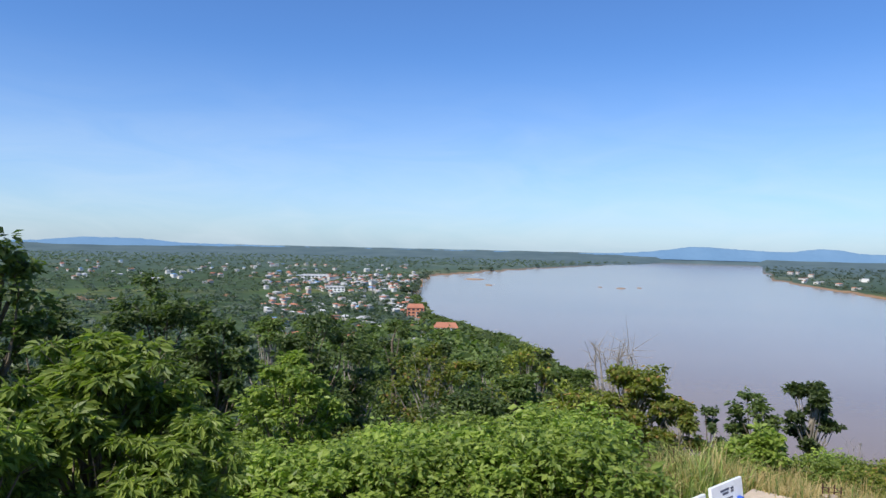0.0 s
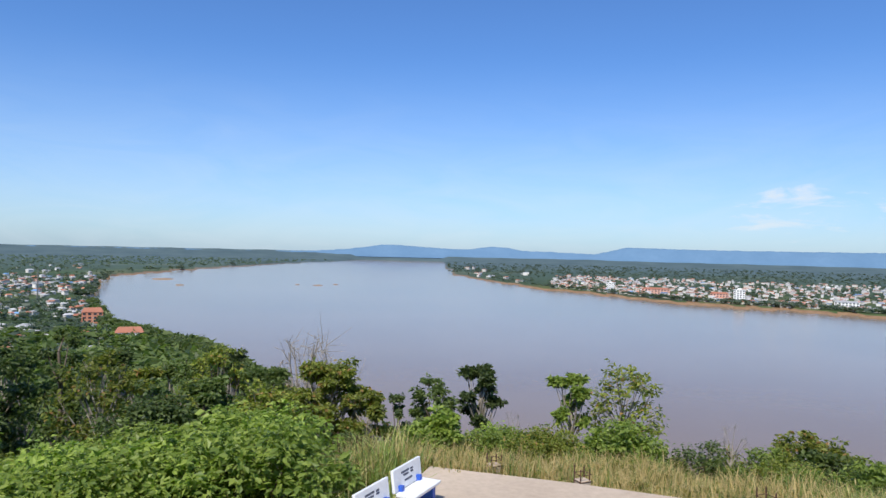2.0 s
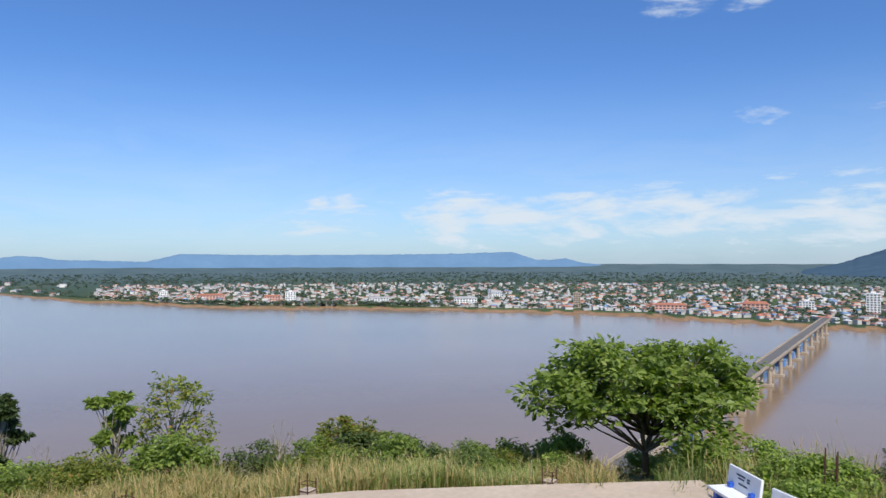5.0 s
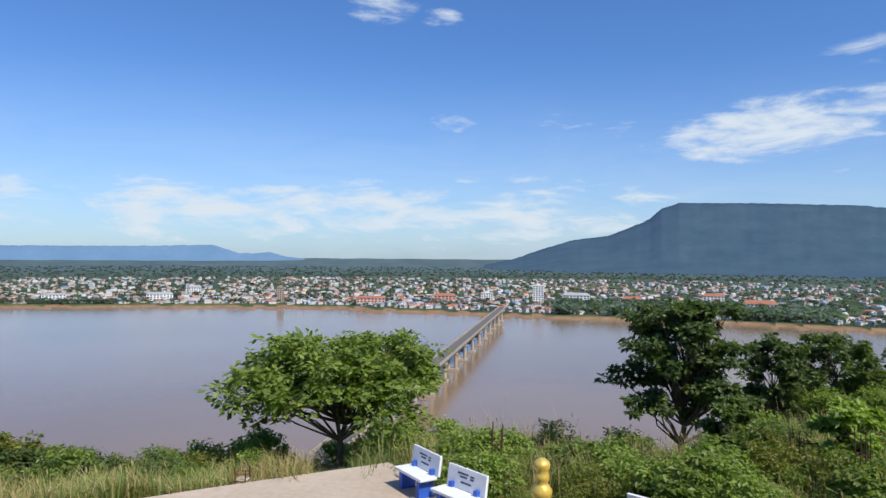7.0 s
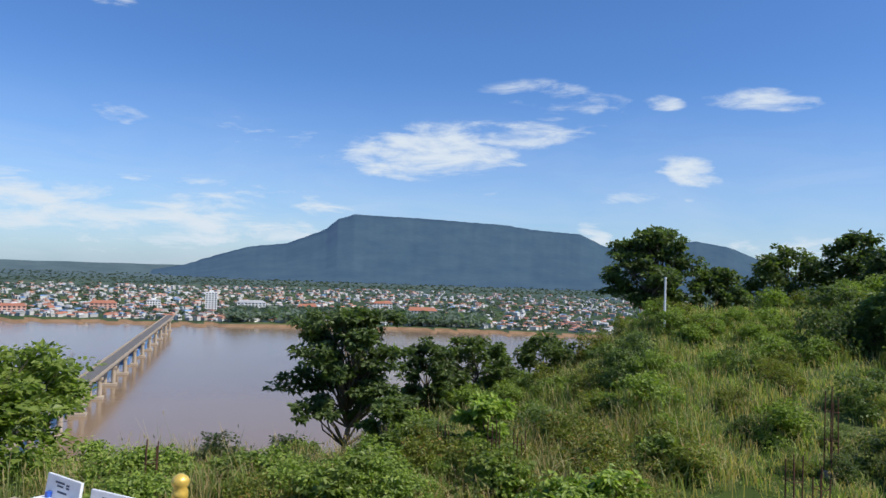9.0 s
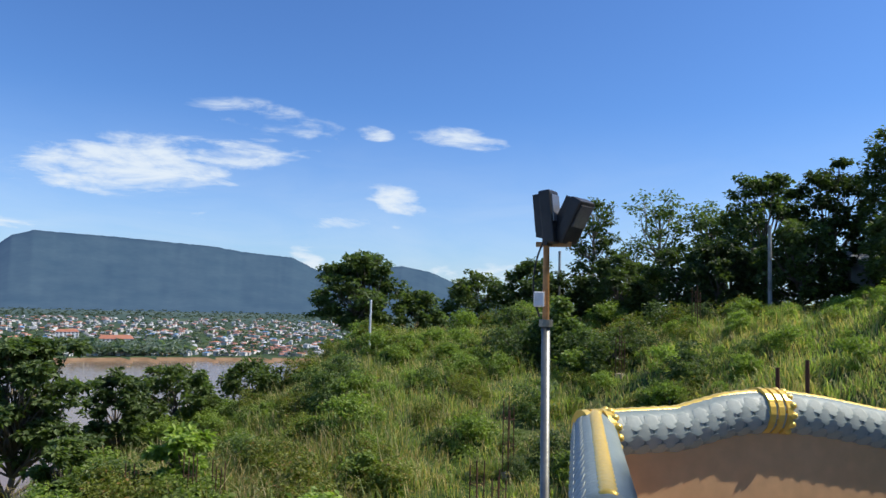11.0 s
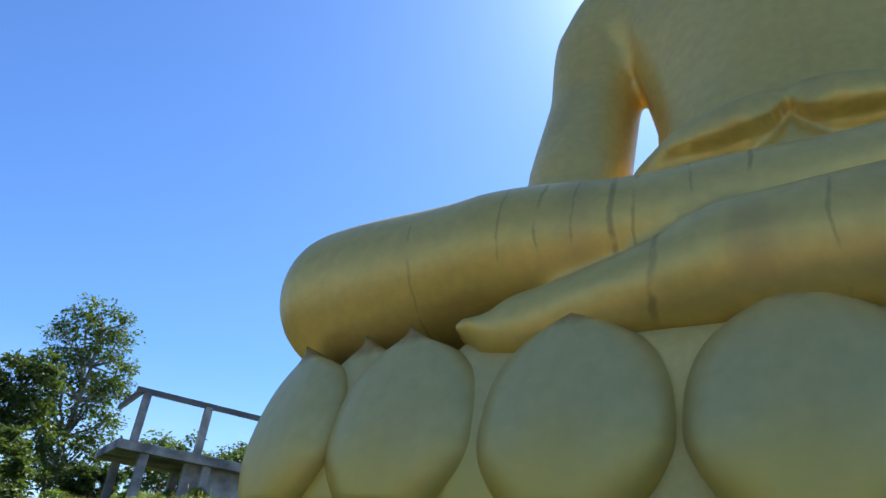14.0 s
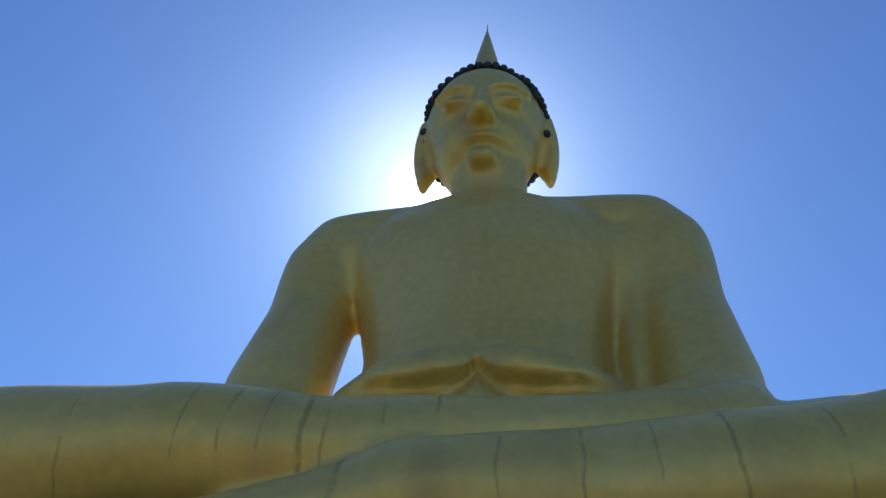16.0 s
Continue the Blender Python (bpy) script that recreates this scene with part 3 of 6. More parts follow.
def tint_petals(m):
    """A brighter yellow towards the foot of each petal, browned paint at its tip."""
    nt, ln = m.node_tree.nodes, m.node_tree.links
    b = nt["Principled BSDF"]
    co = nt.new("ShaderNodeTexCoord").outputs["Object"]
    sp = nt.new("ShaderNodeSeparateXYZ")
    ln.new(co, sp.inputs[0])
    wob = nt.new("ShaderNodeTexNoise")
    wob.inputs["Scale"].default_value, wob.inputs["Detail"].default_value = 1.8, 4
    ln.new(co, wob.inputs["Vector"])
    add = nt.new("ShaderNodeMath")
    add.operation = "MULTIPLY_ADD"
    ln.new(wob.outputs[0], add.inputs[0]), ln.new(sp.outputs[2], add.inputs[2])
    add.inputs[1].default_value = 0.7
    for lo, hi, k, col in ((1.15, 0.45, 0.8, (0.66, 0.46, 0.06)), (2.26, 2.4, 0.85, (0.34, 0.20, 0.05))):
        r = nt.new("ShaderNodeMapRange")
        r.inputs[1].default_value, r.inputs[2].default_value, r.inputs[4].default_value = lo, hi, k
        ln.new(add.outputs[0], r.inputs[0])
        mx = nt.new("ShaderNodeMix")
        mx.data_type = "RGBA"
        ln.new(r.outputs[0], mx.inputs[0]), ln.new(b.inputs["Base Color"].links[0].from_socket, mx.inputs[6])
        mx.inputs[7].default_value = (*col, 1)
        ln.new(mx.outputs[2], b.inputs["Base Color"])


tint_petals(M_PETAL)


def add_joints(m, joints, stain):
    """Weathered casting joints across the limbs: thin wavering lines of rust at given places along x."""
    nt, ln = m.node_tree.nodes, m.node_tree.links
    b = nt["Principled BSDF"]
    src = b.inputs["Base Color"].links[0].from_socket
    co = nt.new("ShaderNodeTexCoord").outputs["Object"]
    sp = nt.new("ShaderNodeSeparateXYZ")
    ln.new(co, sp.inputs[0])

    def op(kind, a, c, d=None):
        n = nt.new("ShaderNodeMath")
        n.operation = kind
        for k, v in enumerate((a, c, d)):
            if v is None:
                continue
            if isinstance(v, (int, float)):
                n.inputs[k].default_value = v
            else:
                ln.new(v, n.inputs[k])
        return n.outputs[0]

    def ease(v, lo, hi):
        n = nt.new("ShaderNodeMapRange")
        n.interpolation_type = "SMOOTHSTEP"
        n.inputs[1].default_value, n.inputs[2].default_value = lo, hi
        ln.new(v, n.inputs[0])
        return n.outputs[0]
    n1 = nt.new("ShaderNodeTexNoise")
    n1.inputs["Scale"].default_value, n1.inputs["Detail"].default_value = 1.1, 5
    ln.new(co, n1.inputs["Vector"])
    n2 = nt.new("ShaderNodeTexNoise")
    n2.inputs["Scale"].default_value, n2.inputs["Detail"].default_value = 2.3, 4
    ln.new(co, n2.inputs["Vector"])
    wob = op("ADD", sp.outputs[0], op("MULTIPLY", op("SUBTRACT", n1.outputs[0], 0.5), 0.28))
    total = None
    for x, z0, z1, width, k in joints:
        d = op("ABSOLUTE", op("SUBTRACT", wob, x), 0.0)
        line = op("MULTIPLY", ease(d, width, width * 0.2), k * 0.5)
        line = op("MULTIPLY", line, op("MULTIPLY", ease(sp.outputs[2], z0, z0 + 0.15), ease(sp.outputs[2], z1, z1 - 0.15)))
        line = op("MULTIPLY", line, ease(n2.outputs[0], 0.36, 0.52))
        total = line if total is None else op("MAXIMUM", total, line)
    mx = nt.new("ShaderNodeMix")
    mx.data_type = "RGBA"
    ln.new(total, mx.inputs[0]), ln.new(src, mx.inputs[6])
    mx.inputs[7].default_value = (*stain, 1)
    ln.new(mx.outputs[2], b.inputs["Base Color"])


add_joints(M_STATUE, [(-1.75, 3.6, 5.6, 0.06, 0.85), (-1.5, 3.6, 5.6, 0.03, 0.7), (-2.2, 3.7, 5.6, 0.025, 0.6), (0.4, 2.7, 4.2, 0.025, 0.6), (1.9, 2.8, 4.5, 0.025, 0.6), (-0.9, 4.0, 5.8, 0.025, 0.5), (-0.3, 4.4, 5.8, 0.035, 0.8), (-2.6, 3.7, 5.6, 0.03, 0.7), (-3.1, 3.7, 5.6, 0.025, 0.6), (1.2, 2.8, 4.4, 0.03, 0.8),
                      (2.6, 2.8, 4.8, 0.035, 0.8), (-1.2, 2.7, 3.9, 0.065, 0.9), (3.6, 2.8, 5.0, 0.03, 0.7), (-4.4, 3.0, 4.6, 0.03, 0.6), (5.0, 2.8, 5.2, 0.045, 0.8)], (0.13, 0.07, 0.03))
M_HAIR = mat("dark_hair_paint", (0.015, 0.018, 0.028), (0.03, 0.034, 0.045), 2, 0.55, bump=0.1)


def lotus():
    root = thing("lotus_seat", ST, "dull gold lotus seat of large bulging petals under the statue", "lotus pedestal")
    cx, cy, hw, hd = 0.0, 10.75, 6.98, 4.4

    def outline(a, k=1.0, p=0.26):
        c, s = math.cos(a), math.sin(a)
        return cx + hw * k * math.copysign(abs(c) ** p, c), cy + hd * k * math.copysign(abs(s) ** p, s)

    bm = bmesh.new()
    rings = [[bm.verts.new((*outline(i * 2 * math.pi / 96, k), z)) for i in range(96)] for k, z in ((0.955, 0.88), (0.95, 1.5), (0.93, 2.3), (0.91, 2.7), (0.85, 2.76))]
    for a, b in zip(rings, rings[1:]):
        for i in range(96):
            bm.faces.new((a[i], a[(i + 1) % 96], b[(i + 1) % 96], b[i]))
    bm.faces.new(rings[-1])
    part("drum", bm, M_LEDGE, root, smooth=True)
    # places along the outline at even steps
    fine = [outline(i * 2 * math.pi / 2000) for i in range(2001)]
    s = [0.0]
    for a, b in zip(fine, fine[1:]):
        s.append(s[-1] + math.dist(a, b))
    count = round(s[-1] / 1.92 / 2) * 2
    front, back = bm_mesh("petal", petal_mesh(2.0, 2.1, 0.30, 0.12), M_PETAL, True), bm_mesh("petal_behind", petal_mesh(1.75, 2.16, 0.22, 0.12), M_PETAL, True)
    start = next(v for v, p in zip(s, fine) if p[1] < cy and p[0] >= 0)
    for row, me, off, z, push in (("petal", front, 0.0, 0.9, 0.0), ("petal", back, 0.5, 0.93, -0.2)):
        for k in range(count):
            d = (start + 0.12 + (k + off) * s[-1] / count) % s[-1]
            i = min(len(fine) - 2, int(np.searchsorted(s, d)))
            (x0, y0), (x1, y1) = fine[max(0, i - 25)], fine[min(2000, i + 25)]
            tan = Vector((x1 - x0, y1 - y0, 0)).normalized()
            turn = math.atan2(tan.y, tan.x)
            nrm = Vector((tan.y, -tan.x, 0))
            x, y = fine[i]
            ob = part(row, me, None, root, m=Matrix.Translation((x + nrm.x * push, y + nrm.y * push, z)) @ Matrix.Rotation(turn, 4, "Z") @ Matrix.Rotation(radians(-11), 4, "X"))
    return root


lotus()


# ---- the seated statue: one mesh ----
def unit_sphere(sub):
    bm = bmesh.new()
    bmesh.ops.create_icosphere(bm, subdivisions=sub, radius=1.0)
    V = np.array([v.co for v in bm.verts])
    F = np.array([[v.index for v in f.verts] for f in bm.faces])
    bm.free()
    return V, F


SPHERES = {s: unit_sphere(s) for s in (1, 2, 3, 4)}


def statue():
    pile_v, pile_f = [], []

    def ball(_, r, at, scale=(1, 1, 1), sub=2, rot=None):
        V, F = SPHERES[sub]
        V = V * (np.array(scale) * r)
        if rot is not None:
            V = V @ np.array(rot.to_3x3()).T
        pile_f.append(F + ball.count)
        pile_v.append(V + np.array(at))
        ball.count += len(V)
    ball.count = 0
    bm = None

    def limb(pts, step=0.22, flat=(1, 1, 1)):
        for (p, r), (q, w) in zip(pts, pts[1:]):
            p, q = Vector(p), Vector(q)
            n = max(2, int((q - p).length / (min(r, w) * step)))
            for k in range(n + 1):
                f = k / n
                f2 = f * f * (3 - 2 * f)
                ball(bm, r + (w - r) * f2, p.lerp(q, f), flat, 3 if r > 0.6 else 2)

    def mound(at, scale, tilt=0.0):
        ball(bm, 1.0, at, scale, 3, Matrix.Rotation(tilt, 4, "X"))

    # thighs and knees
    limb([((-2.6, 10.4, 4.2), 1.38), ((-5.65, 8.2, 4.05), 1.2), ((-6.15, 7.75, 4.05), 1.15)])
    limb([((2.6, 10.2, 4.7), 1.5), ((5.9, 8.2, 4.35), 1.18), ((6.45, 7.75, 4.25), 1.15)])
    mound((0, 10.6, 4.0), (4.6, 2.4, 1.5))
    # upper shin from one knee across to the lap, foot on the other thigh
    limb([((-6.15, 7.7, 4.05), 1.15), ((-3.6, 7.5, 4.2), 0.95), ((-1.2, 7.5, 4.22), 0.72), ((1.0, 7.75, 4.62), 0.54), ((2.6, 8.3, 5.08), 0.54), ((3.5, 8.9, 5.55), 0.62)])
    # lower shin, foot showing under the other knee
    limb([((6.4, 7.7, 4.2), 1.14), ((3.4, 7.25, 3.65), 0.9), ((0.8, 6.95, 3.38), 0.74), ((-0.4, 6.9, 3.36), 0.68), ((-1.4, 6.9, 3.2), 0.5), ((-2.3, 6.9, 3.05), 0.44)])
    limb([((-2.2, 6.9, 3.05), 0.44), ((-2.7, 6.8, 2.96), 0.4), ((-3.1, 6.75, 2.86), 0.28)], flat=(1.1, 0.9, 1.0))
    for k in range(4):
        ball(bm, 0.15 - 0.015 * k, (-3.3 - 0.05 * k, 6.55 + 0.14 * k, 2.92 - 0.03 * k), (1.9, 0.8, 0.8), 2)
    # body
    ring_z = [4.4, 5.6, 6.6, 7.6, 8.6, 9.6, 10.4, 11.1, 11.6]
    ring_x = [3.0, 2.45, 2.2, 2.2, 2.45, 2.85, 2.95, 2.6, 1.6]
    ring_y = [1.9, 1.8, 1.68, 1.6, 1.6, 1.6, 1.5, 1.2, 0.95]
    for k in range(60):
        z = 4.4 + 7.2 * k / 59
        mound((0, 10.2 + 0.04 * (z - 6), z), (float(np.interp(z, ring_z, ring_x)), float(np.interp(z, ring_z, ring_y)), 0.42))
    # belly folds meeting in the middle
    for sx in (-1, 1):
        limb([((sx * 2.0, 9.3, 6.1), 0.4), ((sx * 1.3, 8.68, 6.1), 0.42), ((sx * 0.62, 8.5, 6.16), 0.42), ((sx * 0.3, 8.62, 6.38), 0.36)])
    # shoulders and arms
    limb([((-1.2, 10.5, 11.2), 0.85), ((-3.0, 10.5, 10.72), 0.97), ((-3.3, 10.45, 10.1), 0.95), ((-3.37, 10.2, 8.5), 0.84), ((-3.38, 9.6, 6.6), 0.86), ((-3.4, 9.4, 5.9), 0.75)])
    limb([((-2.6, 10.3, 10.3), 0.8), ((-2.65, 10.2, 9.4), 0.5)])
    limb([((2.7, 10.3, 10.2), 0.8), ((2.75, 10.2, 8.5), 0.6), ((2.8, 10.1, 6.3), 0.7)])
    limb([((1.2, 10.5, 11.25), 0.85), ((3.12, 10.45, 10.9), 0.98), ((3.42, 10.4, 10.4), 0.98), ((3.45, 10.2, 8.6), 0.86), ((3.45, 9.6, 6.7), 0.82), ((3.4, 9.4, 6.1), 0.78)])
    limb([((3.5, 9.3, 5.85), 0.74), ((2.2, 8.6, 5.25), 0.56), ((0.3, 8.0, 4.75), 0.46), ((-0.8, 7.8, 4.6), 0.42)])
    limb([((-3.65, 9.35, 5.85), 0.72), ((-2.2, 8.8, 5.2), 0.52), ((-0.6, 8.2, 4.7), 0.4)])
    limb([((-1.3, 7.9, 4.6), 0.34), ((0.2, 7.85, 4.6), 0.36), ((1.2, 8.0, 4.7), 0.3)], flat=(1, 1.2, 0.8))
    # neck, head bowed a little forward
    limb([((0, 10.5, 10.7), 1.3), ((0, 10.35, 11.7), 0.86), ((0, 10.15, 12.9), 0.88)])
    head = Matrix.Translation((-0.1, 10.1, 14.27)) @ Matrix.Rotation(radians(12), 4, "X")

    def on_head(p):
        return head @ Vector(p)

    rot = head.to_3x3().to_4x4()
    ball(bm, 1.0, on_head((0, 0.1, 0.35)), (1.45, 1.47, 1.72), 4, rot)
    ball(bm, 1.0, on_head((0, -0.2, -0.6)), (1.2, 1.12, 1.3), 4, rot)
    ball(bm, 0.36, on_head((0, -1.2, -1.6)), (1.1, 0.8, 0.8), 2, rot)
    for k in range(7):
        ball(bm, 0.12 + 0.025 * k, on_head((0, -1.38 - 0.035 * k, 0.35 - 0.14 * k)), (1, 1, 1), 2)
    ball(bm, 0.3, on_head((0, -1.45, -0.55)), (1.25, 0.7, 0.6), 2, rot)
    ball(bm, 0.36, on_head((0, -1.2, -1.02)), (1.3, 0.6, 0.3), 2, rot)
    for sx in (-1, 1):
        for k in range(7):
            u = k / 6
            ball(bm, 0.13, on_head((sx * (0.22 + 0.85 * u), -1.38 + 0.42 * u * u, 0.42 + 0.16 * math.sin(u * 2.6))), (1.3, 0.8, 0.7), 1)
        ball(bm, 0.34, on_head((sx * 0.62, -1.2, 0.08)), (1.15, 0.6, 0.42), 2, rot)
        for k in range(10):
            u = k / 9
            ball(bm, 0.3 - 0.06 * u, on_head((sx * (1.5 + 0.12 * math.sin(u * 3.1)), 0.2, 0.55 - 1.65 * u)), (0.6, 1.25, 1.0), 2)
            ball(bm, 0.3 - 0.1 * u, on_head((sx * (1.34 + 0.02 * u), 0.2, 0.55 - 1.45 * u)), (0.8, 1.1, 1.0), 2)
    tmp = new("shape", mesh_from("shape", np.concatenate(pile_v), np.concatenate(pile_f), M_STATUE))
    re = tmp.modifiers.new("blend", "REMESH")
    re.mode, re.voxel_size, re.use_smooth_shade = "VOXEL", 0.07, True
    sm = tmp.modifiers.new("soften", "SMOOTH")
    sm.factor, sm.iterations = 0.5, 14
    out = bpy.data.meshes.new_from_object(tmp.evaluated_get(bpy.context.evaluated_depsgraph_get()))
    bpy.data.objects.remove(tmp)
    bm = bmesh.new()
    bm.from_mesh(out)
    # carved lines of the robe: down the chest and the folds at the waist
    for v in bm.verts:
        x, y, z = v.co
        if y < 10 and 6.9 < z < 11.3:
            v.co.y += 0.06 * math.exp(-((x - 0.08) / 0.05) ** 2)
        under = 5.84 + 0.55 * math.exp(-abs(x) / 0.28) + 0.06 * x * x - z
        if y < 9.5 and abs(x) < 1.9 and -0.04 < under < 0.32:
            v.co.y += 0.2 * min(1.0, (under + 0.04) / 0.06) * (1 - max(0.0, under) / 0.32) * (1 - (x / 1.9) ** 4)
    inv = head.inverted()
    for f in bm.faces:
        f.material_index = 0
        c = inv @ f.calc_center_median()
        f.smooth = True
        if c.z > -0.4 and abs(c.x) < 1.62 and f.calc_center_median().z > 12.5 and (c.y > -0.55 + 0.55 * max(0, -c.z)) and (c.z > 1.35 or c.y > 0.05 or abs(c.x) > 9):
            f.material_index = 1
    pile_v.clear(), pile_f.clear()
    ball.count = 0
    for ring in range(13):
        th = radians(12 + ring * 8.8)
        n = max(6, int(46 * math.sin(th)))
        for k in range(n):
            a = 2 * math.pi * (k + 0.5 * (ring % 2)) / n
            c = Vector((1.5 * math.sin(th) * math.cos(a), 0.1 + 1.52 * math.sin(th) * math.sin(a), 0.35 + 1.8 * math.cos(th)))
            if c.y < -0.62 and c.z < 1.62 or (c.y < -0.15 and c.z < 0.6) or (c.z < -0.1 and c.y < 0.1):
                continue
            ball(bm, 0.115, on_head(c), (1, 1, 1), 2)
    curls = mesh_from("curls", np.concatenate(pile_v), np.concatenate(pile_f), M_HAIR, True)
    curls.polygons.foreach_set("material_index", [1] * len(curls.polygons))
    bm.from_mesh(curls)
    bpy.data.meshes.remove(curls)
    n1 = len(bm.faces)
    top = on_head((0, 0.2, 2.05))
    for z0, r0, z1, r1 in ((0, 0.6, 0.5, 0.5), (0.5, 0.42, 1.5, 0.3), (1.5, 0.3, 3.2, 0.04), (3.2, 0.025, 3.7, 0.012)):
        cyl(bm, r0, r1, z1 - z0, top + Vector((0, 0, (z0 + z1) / 2)), 24)
    bm.faces.ensure_lookup_table()
    for f in bm.faces[n1:]:
        f.smooth = False
    out.materials.clear()
    for m in (M_STATUE, M_HAIR):
        out.materials.append(m)
    bm.to_mesh(out)
    bm.free()
    ob = new("statue", out)
    ob.matrix_basis = ST
    return tagged(ob, "giant seated statue in weathered gold paint with dark hair", "statue")


statue()


# ---- trees, shrubs, grass ----
def tubes(segs, sides=6):
    """Tapered branch tubes from (start, end, radius, radius)."""
    V, F = [], []
    for p, q, r0, r1 in segs:
        d = (q - p)
        if d.length < 1e-6:
            continue
        d.normalize()
        a = d.orthogonal().normalized()
        b = d.cross(a)
        k0 = len(V)
        for c, r in ((p, r0), (q, r1)):
            for i in range(sides):
                t = 2 * math.pi * i / sides
                V.append(c + a * (r * math.cos(t)) + b * (r * math.sin(t)))
        for i in range(sides):
            j = (i + 1) % sides
            F.append((k0 + i, k0 + j, k0 + sides + j, k0 + sides + i))
    return V, F


def leaf_cloud(rnd, centres, radii, per, size, droop=0.3, aspect=1.7, flat=0.6):
    """Many small folded leaves round clump centres: two triangles each side of a midrib bent down."""
    C = np.repeat(np.asarray(centres, float), per, axis=0)
    Rr = np.repeat(np.asarray(radii, float), per, axis=0)
    n = len(C)
    u = rnd.randn(n, 3)
    u /= np.linalg.norm(u, axis=1, keepdims=True)
    rad = rnd.rand(n, 1) ** 0.45
    off = u * rad * Rr[:, None]
    off[:, 2] *= flat
    P = C + off
    d = u + rnd.randn(n, 3) * 0.6
    d[:, 2] = d[:, 2] * 0.45 - droop * 0.55
    d /= np.linalg.norm(d, axis=1, keepdims=True)
    s = np.cross(d, np.tile([0, 0, 1.0], (n, 1)) + rnd.randn(n, 3) * 0.5)
    s /= np.maximum(1e-6, np.linalg.norm(s, axis=1, keepdims=True))
    up = np.cross(s, d)
    L = (size * (0.65 + 0.7 * rnd.rand(n, 1)))
    W = L / aspect
    a, m1, m2, t = P, P + d * L * 0.5 + s * W * 0.5 + up * L * 0.06, P + d * L * 0.5 - s * W * 0.5 + up * L * 0.06, P + d * L - up * L * 0.1
    V = np.stack([a, m1, t, m2], 1).reshape(-1, 3)
    k = np.arange(n)[:, None] * 4
    return V, np.concatenate([k + [0, 1, 2], k + [0, 2, 3]], 0)


def tree_meshes(name, h, w, base, leaf, n_clump, per, seed, wood, shape="round", droop=0.3, size=0.14, lean=0.0, aspect=1.7):
    """Meshes (trunk, crown) of a tree h high and w wide whose crown starts at base * h."""
    rnd = np.random.RandomState(seed)
    segs, cents, rads = [], [], []
    trunk_top = Vector((lean * h, 0.02 * h, h * (0.55 if shape != "column" else 0.85)))
    pts = [Vector((0, 0, -0.5))]
    for k in range(1, 6):
        f = k / 5
        pts.append(Vector((lean * h * f + rnd.uniform(-0.03, 0.03) * w, rnd.uniform(-0.03, 0.03) * w, trunk_top.z * f)))
    r0 = max(0.035, 0.018 * h + 0.006 * w) * (1.5 if shape == "bare" else 1.0)
    for k, (p, q) in enumerate(zip(pts, pts[1:])):
        segs.append((p, q, r0 * (1 - 0.13 * k), r0 * (1 - 0.13 * (k + 1))))
    for k in range(n_clump):
        a = k * 2.399 + rnd.uniform(-0.4, 0.4)
        f = (k + 0.5) / n_clump
        if shape == "tiers":
            nb = max(5, n_clump // 5)
            b = k % nb
            fb, ab = (b + 0.5) / nb, b * 2.399
            t = math.acos(1 - 1.55 * fb)
            rb, zz = 0.5 * w * math.sin(t) * (0.72 + 0.3 * ((b * 0.618) % 1)), h * (base + (1 - base) * (0.5 + 0.5 * math.cos(t))) * (0.94 + 0.1 * ((b * 0.381) % 1))
            q = rnd.uniform(0.3, 1.0)
            ex, ey = rb * q * math.cos(ab) + rnd.randn() * 0.05 * w, rb * q * math.sin(ab) + rnd.randn() * 0.05 * w
            rr, a, zz = math.hypot(ex, ey), math.atan2(ey, ex), zz + rnd.randn() * 0.012 * h
        elif shape == "umbrella":
            rr, zz = 0.5 * w * math.sqrt(f) * rnd.uniform(0.8, 1.05), h * (base + (1 - base) * (1 - 0.7 * f ** 1.9)) * rnd.uniform(0.8, 1.0)
        elif shape == "column":
            zz = h * (base + (1 - base) * f) * rnd.uniform(0.95, 1.02)
            rr = 0.5 * w * math.sin(math.pi * (0.18 + 0.68 * f)) ** 0.6 * rnd.uniform(0.5, 1.0)
        elif shape == "shrub":
            t = math.acos(rnd.uniform(0, 1))
            rr, zz = 0.5 * w * math.sin(t) * rnd.uniform(0.75, 1.0), h * (0.12 + 0.8 * math.cos(t)) * rnd.uniform(0.8, 1.05)
        else:
            t = math.acos(1 - 1.75 * f)
            rr, zz = 0.5 * w * math.sin(t) * rnd.uniform(0.7, 1.05), h * (base + (1 - base) * (0.5 + 0.5 * math.cos(t))) * rnd.uniform(0.9, 1.02)
        cr = w * {"umbrella": 0.1, "tiers": 0.085, "column": 0.17, "shrub": 0.2, "bare": 0.17}.get(shape, 0.125) * rnd.uniform(0.7, 1.25)
        rr, zz = rr * 0.86, max(zz - 0.45 * cr, 0.08 * h)
        c = Vector((rr * math.cos(a) + lean * zz, rr * math.sin(a), zz))
        root = pts[min(5, max(1, int(5 * min(1.0, zz / h * 0.75 / 0.55 * rnd.uniform(0.6, 0.9)))))]
        mid = root.lerp(c, 0.55) + Vector((rnd.uniform(-0.06, 0.06) * w, rnd.uniform(-0.06, 0.06) * w, -0.04 * h * rnd.rand()))
        br = r0 * rnd.uniform(0.28, 0.42)
        segs += [(root, mid, br, br * 0.6), (mid, c, br * 0.6, br * 0.2)]
        for _ in range(3):
            e = c + Vector(rnd.randn(3).clip(-1.1, 1.1)) * cr * 0.6
            segs.append((mid.lerp(c, 0.7), e, br * 0.25, br * 0.07))
            if shape == "bare":
                for _ in range(4):
                    g = e + Vector(rnd.randn(3)) * cr * 0.7
